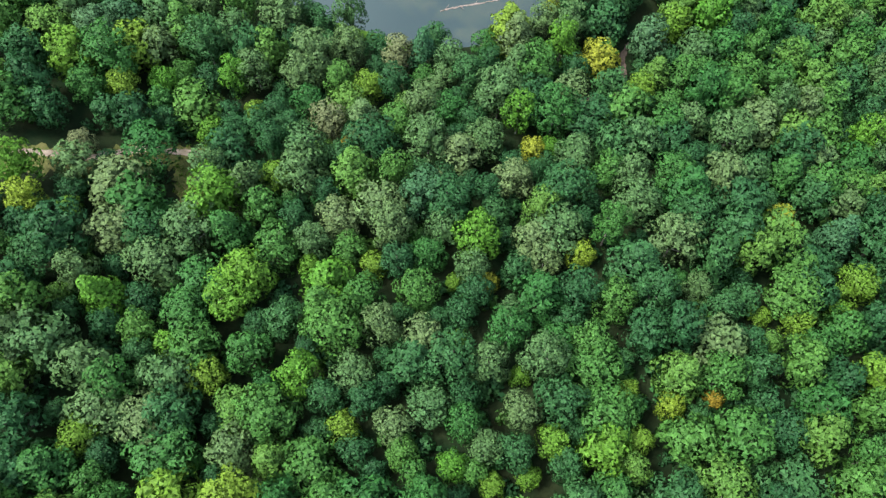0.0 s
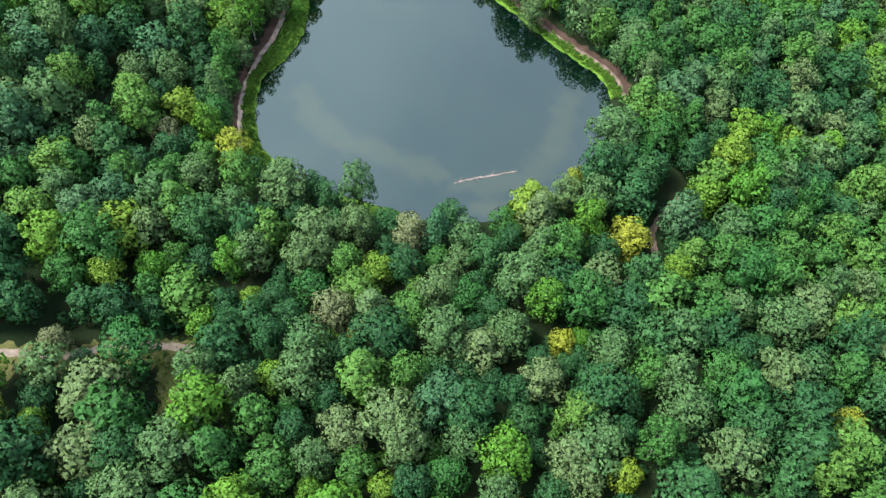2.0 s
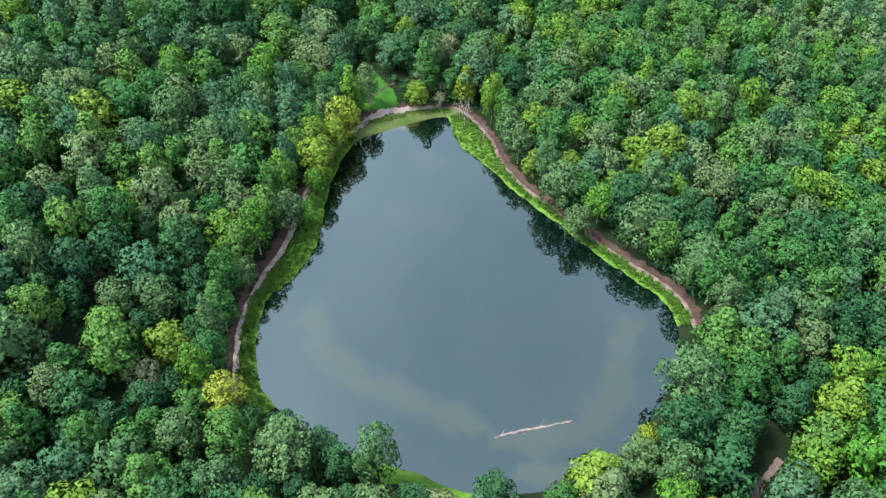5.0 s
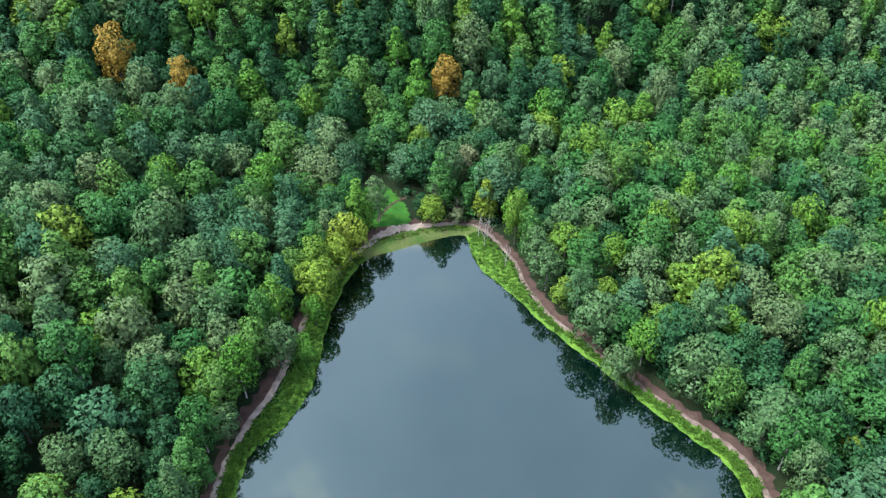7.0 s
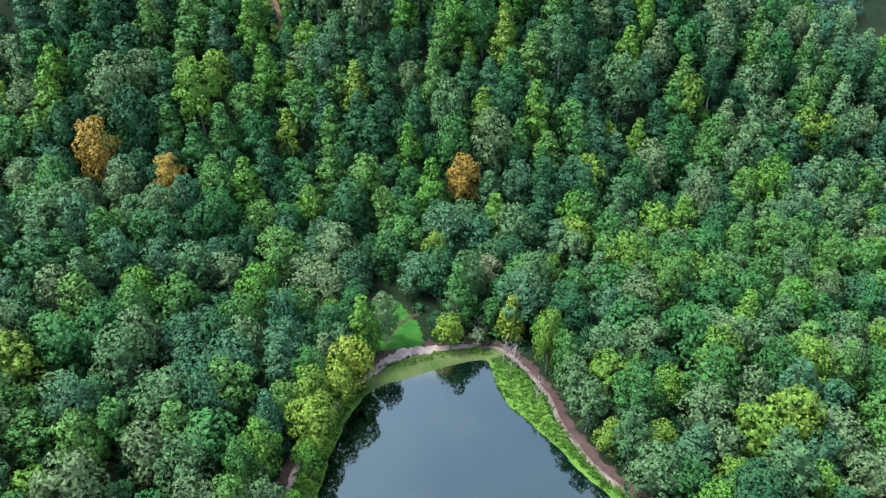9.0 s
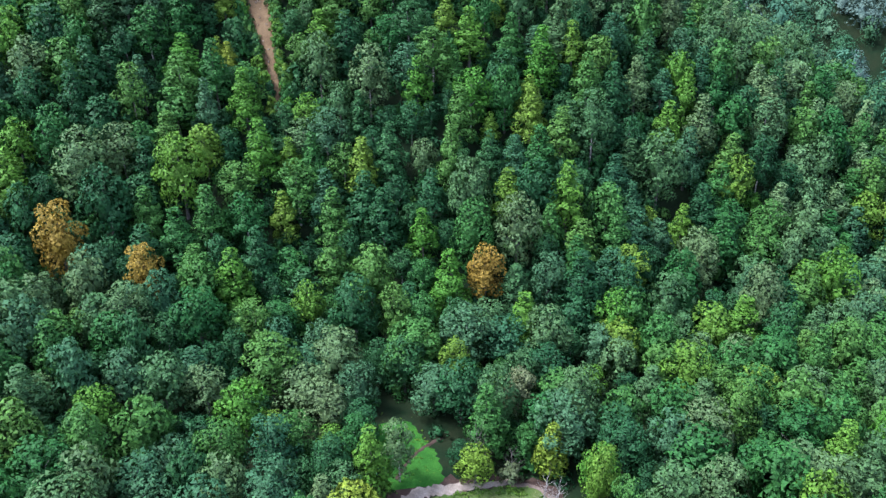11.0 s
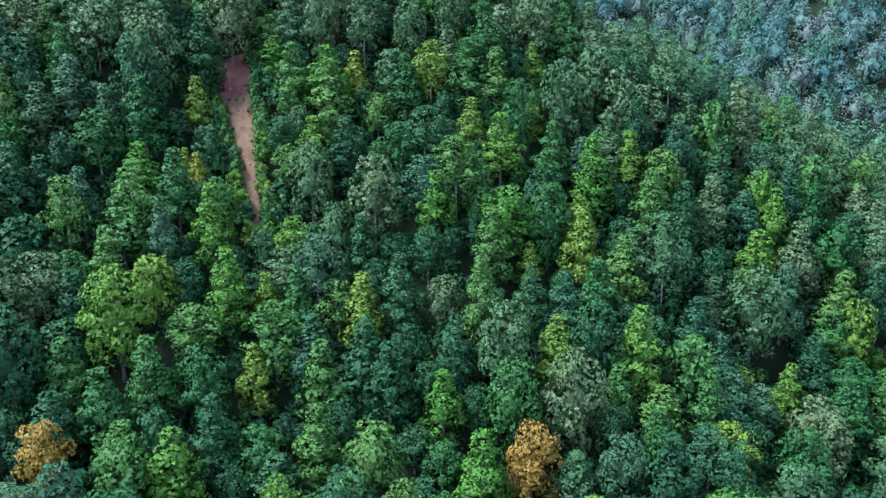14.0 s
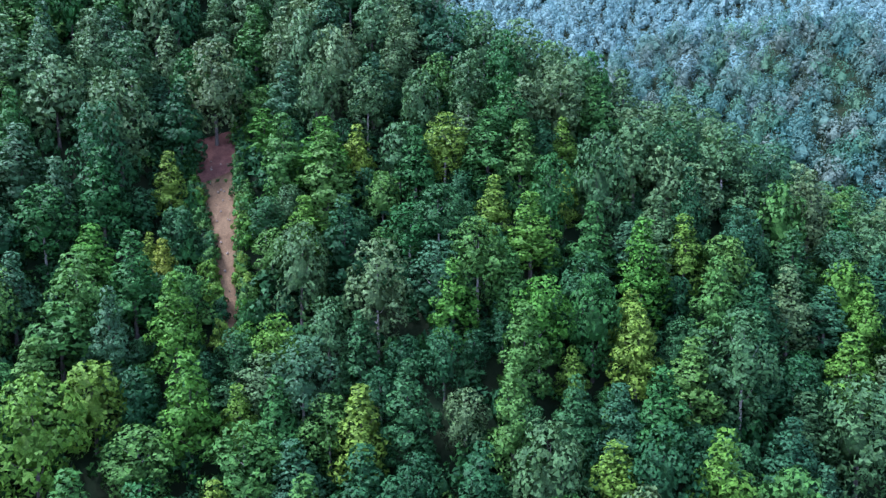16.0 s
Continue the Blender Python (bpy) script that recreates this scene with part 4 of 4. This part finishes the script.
# the woods on the far hills, their blue tints standing for haze
far_shapes = [crown_arrays(500 + k, 5.2, 0.2, 12.5, 470, 0.66, "dome", 22, 1, 0.52, (0.32, 0.48), 0.1, 0.3) for k in range(6)]
farther_shapes = [crown_arrays(520 + k, 5.2, 0.2, 12.5, 200, 0.98, "dome", 18, 1, 0.56, (0.32, 0.48), 0.1, 0.3) for k in range(6)]
pieces = []
for ring_r, gap, size in ((np.arange(258, 500, 8.2), 8.8, 0.95), (np.arange(556, 830, 9.0), 9.8, 1.02), (np.arange(830, 1120, 16.0), 17.0, 1.9)):
    for r in ring_r:
        for side in np.arange(-640, 240, gap) + rng.uniform(0, gap):
            if not -0.52 * r - 25 < side < 0.16 * r + 30:
                continue
            rr, ss = r + rng.uniform(-3.4, 3.4) * size, side + rng.uniform(-3.0, 3.0) * size
            # pale blue tint grows commoner with distance, as haze would
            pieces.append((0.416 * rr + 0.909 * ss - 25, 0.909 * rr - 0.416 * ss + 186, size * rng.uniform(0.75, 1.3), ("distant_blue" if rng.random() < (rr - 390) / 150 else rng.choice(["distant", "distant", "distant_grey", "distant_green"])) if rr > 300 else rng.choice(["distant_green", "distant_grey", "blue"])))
fx, fy = np.array([p[0] for p in pieces]), np.array([p[1] for p in pieces])
fz = ground(fx, fy)
fu = 0.71 * (fx - 8) + 0.70 * (fy - 348)
ok = (fz > -12) & (fx > -20) & ~((fy < 378) & (fu < 66)) & ~((fy < 500) & (fx < 30))
far_pieces = []
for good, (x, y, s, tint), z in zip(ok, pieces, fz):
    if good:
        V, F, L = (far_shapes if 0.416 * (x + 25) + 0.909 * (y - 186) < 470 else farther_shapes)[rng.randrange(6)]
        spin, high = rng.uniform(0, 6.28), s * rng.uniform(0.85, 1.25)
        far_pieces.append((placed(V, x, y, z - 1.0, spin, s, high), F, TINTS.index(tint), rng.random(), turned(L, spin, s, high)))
joined("woodland_distant", far_pieces, "distant woodland on hills across the valley, tinted blue-green for haze")
print("trees", len(wood), len(single), "far", len(far_pieces))


# ---- bare trees, floating branch, grass tufts, stones ----
def bare_tree(x, y, tall, seed, label, mat=PALE_BARK, boughs=14, lean=0.1):
    """A leafless tree: a thin bent stem with bare boughs and twigs."""
    r = random.Random(seed)
    root = new("bare_tree")
    root.matrix_world = pose(x, y, height(x, y) - 0.1, 0, 0, r.uniform(0, 360))
    tagged(root, label, "tree", "bare trees by the pond")
    verts, faces = [], []
    stem = [(lean * tall * (k / 6) ** 2 * 0.6, 0.15 * math.sin(k), tall * k / 6) for k in range(7)]
    tube(verts, faces, [(0, 0, -0.6)] + stem, [0.09] + [0.075 * (1 - k / 7.2) for k in range(7)], 6)
    trunk = new("trunk", mesh_of("trunk", verts, faces, [mat], True))
    trunk.parent = root
    for k in range(boughs):
        verts, faces = [], []
        f = 0.25 + 0.72 * k / boughs
        i = min(int(f * 6), 5)
        s = [stem[i][j] + (stem[i + 1][j] - stem[i][j]) * (f * 6 - i) for j in range(3)]
        a = k * 2.4 + r.uniform(-0.4, 0.4)
        n = tall * (0.34 - 0.22 * f)
        e = (s[0] + math.cos(a) * n, s[1] + math.sin(a) * n, s[2] + n * r.uniform(0.6, 1.2))
        m = ((s[0] + e[0]) / 2, (s[1] + e[1]) / 2, s[2] + (e[2] - s[2]) * 0.4)
        tube(verts, faces, [s, m, e], [0.03, 0.02, 0.008], 4)
        for q in range(4):
            b = a + r.uniform(-1.2, 1.2)
            w = [m[j] + (e[j] - m[j]) * (q / 4) for j in range(3)]
            tube(verts, faces, [w, (w[0] + math.cos(b) * n * 0.4, w[1] + math.sin(b) * n * 0.4, w[2] + n * 0.4)], [0.013, 0.005], 3)
        bough = new("bough", mesh_of("bough", verts, faces, [mat], True))
        bough.parent = root
    return root


bare_tree(-1.3, 211.0, 6.5, 1, "bare pale birch leaning over the grassy shore")
bare_tree(-0.2, 207.5, 7.0, 2, "bare pale birch leaning over the grassy shore", lean=0.05)
bare_tree(0.8, 210.2, 6.0, 3, "bare pale birch leaning over the grassy shore")
bare_tree(4.2, 199.8, 5.5, 4, "thin bare sapling on the grassy bank", lean=0.15)
bare_tree(-6.0, 216.6, 7.0, 5, "bare tan bush beside the yellow bush", BARK, 18, 0.02)
bare_tree(-11.8, 217.4, 10.5, 6, "bare twiggy tree behind the yellow bush", BARK, 20, 0.02)

# a pale branch that floats near the south shore
line = smooth_line([(1.6, 118.6), (5.0, 119.6), (8.6, 120.3), (12.0, 120.9), (15.6, 121.6)], 6)
verts, faces = [], []
rb = random.Random(5)
base_ring = [(p[0], p[1] + rb.uniform(-0.12, 0.12), 0.03) for p in line]
for k in range(len(base_ring) - 1):
    tube(verts, faces, [(base_ring[k][0], base_ring[k][1], -0.1), (base_ring[k][0] + 0.1, base_ring[k][1], 0.05), (base_ring[k][0] + 0.2, base_ring[k][1], 0.12)], [0.12, 0.10, 0.03], 6)
    a, b = np.array(base_ring[k]), np.array(base_ring[k + 1])
    n = np.array([-(b - a)[1], (b - a)[0], 0]) / np.linalg.norm(b - a) * rb.uniform(0.12, 0.24)
    i = len(verts)
    verts += [tuple(a - n), tuple(b - n), tuple(b + n), tuple(a + n), tuple(a + [0, 0, 0.09]), tuple(b + [0, 0, 0.09])]
    faces += [(i, i + 1, i + 5, i + 4), (i + 3, i + 4, i + 5, i + 2), (i, i + 3, i + 2, i + 1)]
floating = new("floating_branch", mesh_of("floating_branch", verts, faces, [DEAD_WOOD], False))
tagged(floating, "long dead branch floating on the pond", "branch")
for k in range(3):
    verts, faces = [], []
    s = base_ring[2 + k * 6]
    tube(verts, faces, [(s[0], s[1], 0.0), (s[0] + 0.5, s[1] + 0.7 * (-1) ** k, 0.2), (s[0] + 0.9, s[1] + 1.3 * (-1) ** k, 0.35)], [0.07, 0.05, 0.02], 5)
    twig = new("twig", mesh_of("twig", verts, faces, [DEAD_WOOD], True))
    twig.parent = floating


def tufts(name, points, size, mat, label, seed, blades=7):
    """Grass: small fans of bent blades, joined."""
    r = np.random.RandomState(seed)
    pts = np.asarray(points)
    z = ground(pts[:, 0], pts[:, 1])
    verts, faces = [], []
    for (x, y), h in zip(pts, z):
        s = size * r.uniform(0.6, 1.5)
        for k in range(blades):
            a = r.uniform(0, 6.28)
            c, d = math.cos(a), math.sin(a)
            w = s * 0.28
            i = len(verts)
            verts += [(x - d * w, y + c * w, h - 0.05), (x + d * w, y - c * w, h - 0.05), (x + c * s * 0.6 + d * w * 0.6, y + d * s * 0.6 - c * w * 0.6, h + s * 0.55), (x + c * s * 0.9, y + d * s * 0.9, h + s * 0.4)]
            faces += [(i, i + 1, i + 2), (i, i + 2, i + 3)]
    return tagged(new(name, mesh_of(name, verts, faces, [mat])), label, "grass", kind="stuff")


rg = np.random.RandomState(21)
for (ob, ring_part, away_part, wide), many, name in ((banks[0], 2800, "grass_west"), (banks[1], 2600, "grass_east")):
    i = rg.randint(0, len(ring_part) - 1, many)
    f = rg.uniform(0, 1, (many, 1))
    d = rg.uniform(-0.2, 1, many) * wide[i]
    pts = ring_part[i] * (1 - f) + ring_part[i + 1] * f + away_part[i] * d[:, None] + rg.uniform(-0.3, 0.3, (many, 2))
    tufts(name, pts, 0.38, BLADES, "tall bright green waterside grass and weeds on the bank", 31)
pts = LAWN[rg.randint(0, len(LAWN), 160)] + rg.uniform(-4.2, 4.2, (160, 2))
tufts("grass_lawn", pts[ring_distance(pts[:, 0], pts[:, 1], PATH_WEST, False) > 1.6], 0.24, BLADES, "bright green meadow grass in the clearing", 32)
line = smooth_line([(-26.5, 209.3), (-21, 210.8), (-15, 213.2), (-8, 214.7), (-4, 214.6)])
tufts("grass_head", line[rg.randint(0, len(line), 260)] + rg.uniform(-0.9, 0.9, (260, 2)), 0.34, BLADES, "green waterside grass at the head of the pond", 33)
pts = STRIP_SW[rg.randint(0, len(STRIP_SW), 300)] + rg.uniform(-3.0, 3.0, (300, 2))
tufts("grass_clearing", pts, 0.28, BLADES, "yellow-green grass in the small forest clearing", 34)

# loose stones on the earth slip
rs = random.Random(9)
sb = bmesh.new()
bmesh.ops.create_icosphere(sb, subdivisions=1, radius=1)
for v in sb.verts:
    v.co *= rs.uniform(0.75, 1.2)
stone_mesh = bpy.data.meshes.new("stone")
sb.to_mesh(stone_mesh)
sb.free()
stone_mesh.materials.append(PALE_EARTH)
for k in range(26):
    p = SCAR_LINE[rs.randrange(6, len(SCAR_LINE) - 4)] + np.array([rs.uniform(-1.6, 1.6), rs.uniform(-0.6, 0.6)])
    s = rs.uniform(0.10, 0.28)
    ob = new("stone", stone_mesh)
    ob.matrix_world = Matrix.LocRotScale((p[0], p[1], height(p[0], p[1]) + 0.3 + s * 0.3), Euler((rs.uniform(0, 3), rs.uniform(0, 3), 0)), (s, s * 1.2, s * 0.8))
    tagged(ob, "small loose stone lying on the bare earth slip", "stone", "stones on the earth slip")

# a fallen pale branch on the south shore
verts, faces = [], []
for (x0, y0), (x1, y1), q in (((-11.4, 109.4), (-7.6, 107.6), 0.10), ((-9.6, 108.6), (-8.6, 109.6), 0.05), ((-10.4, 109.0), (-10.8, 108.0), 0.05)):
    z0, z1 = height(x0, y0), height(x1, y1)
    tube(verts, faces, [(x0, y0, z0 + 0.05), ((x0 + x1) / 2, (y0 + y1) / 2, (z0 + z1) / 2 + 0.22), (x1, y1, z1 + 0.08)], [q, q * 0.8, q * 0.4], 6)
tagged(new("fallen_branch", mesh_of("fallen_branch", verts, faces, [PALE_BARK], True)), "pale fallen branch lying on the grassy shore", "branch")
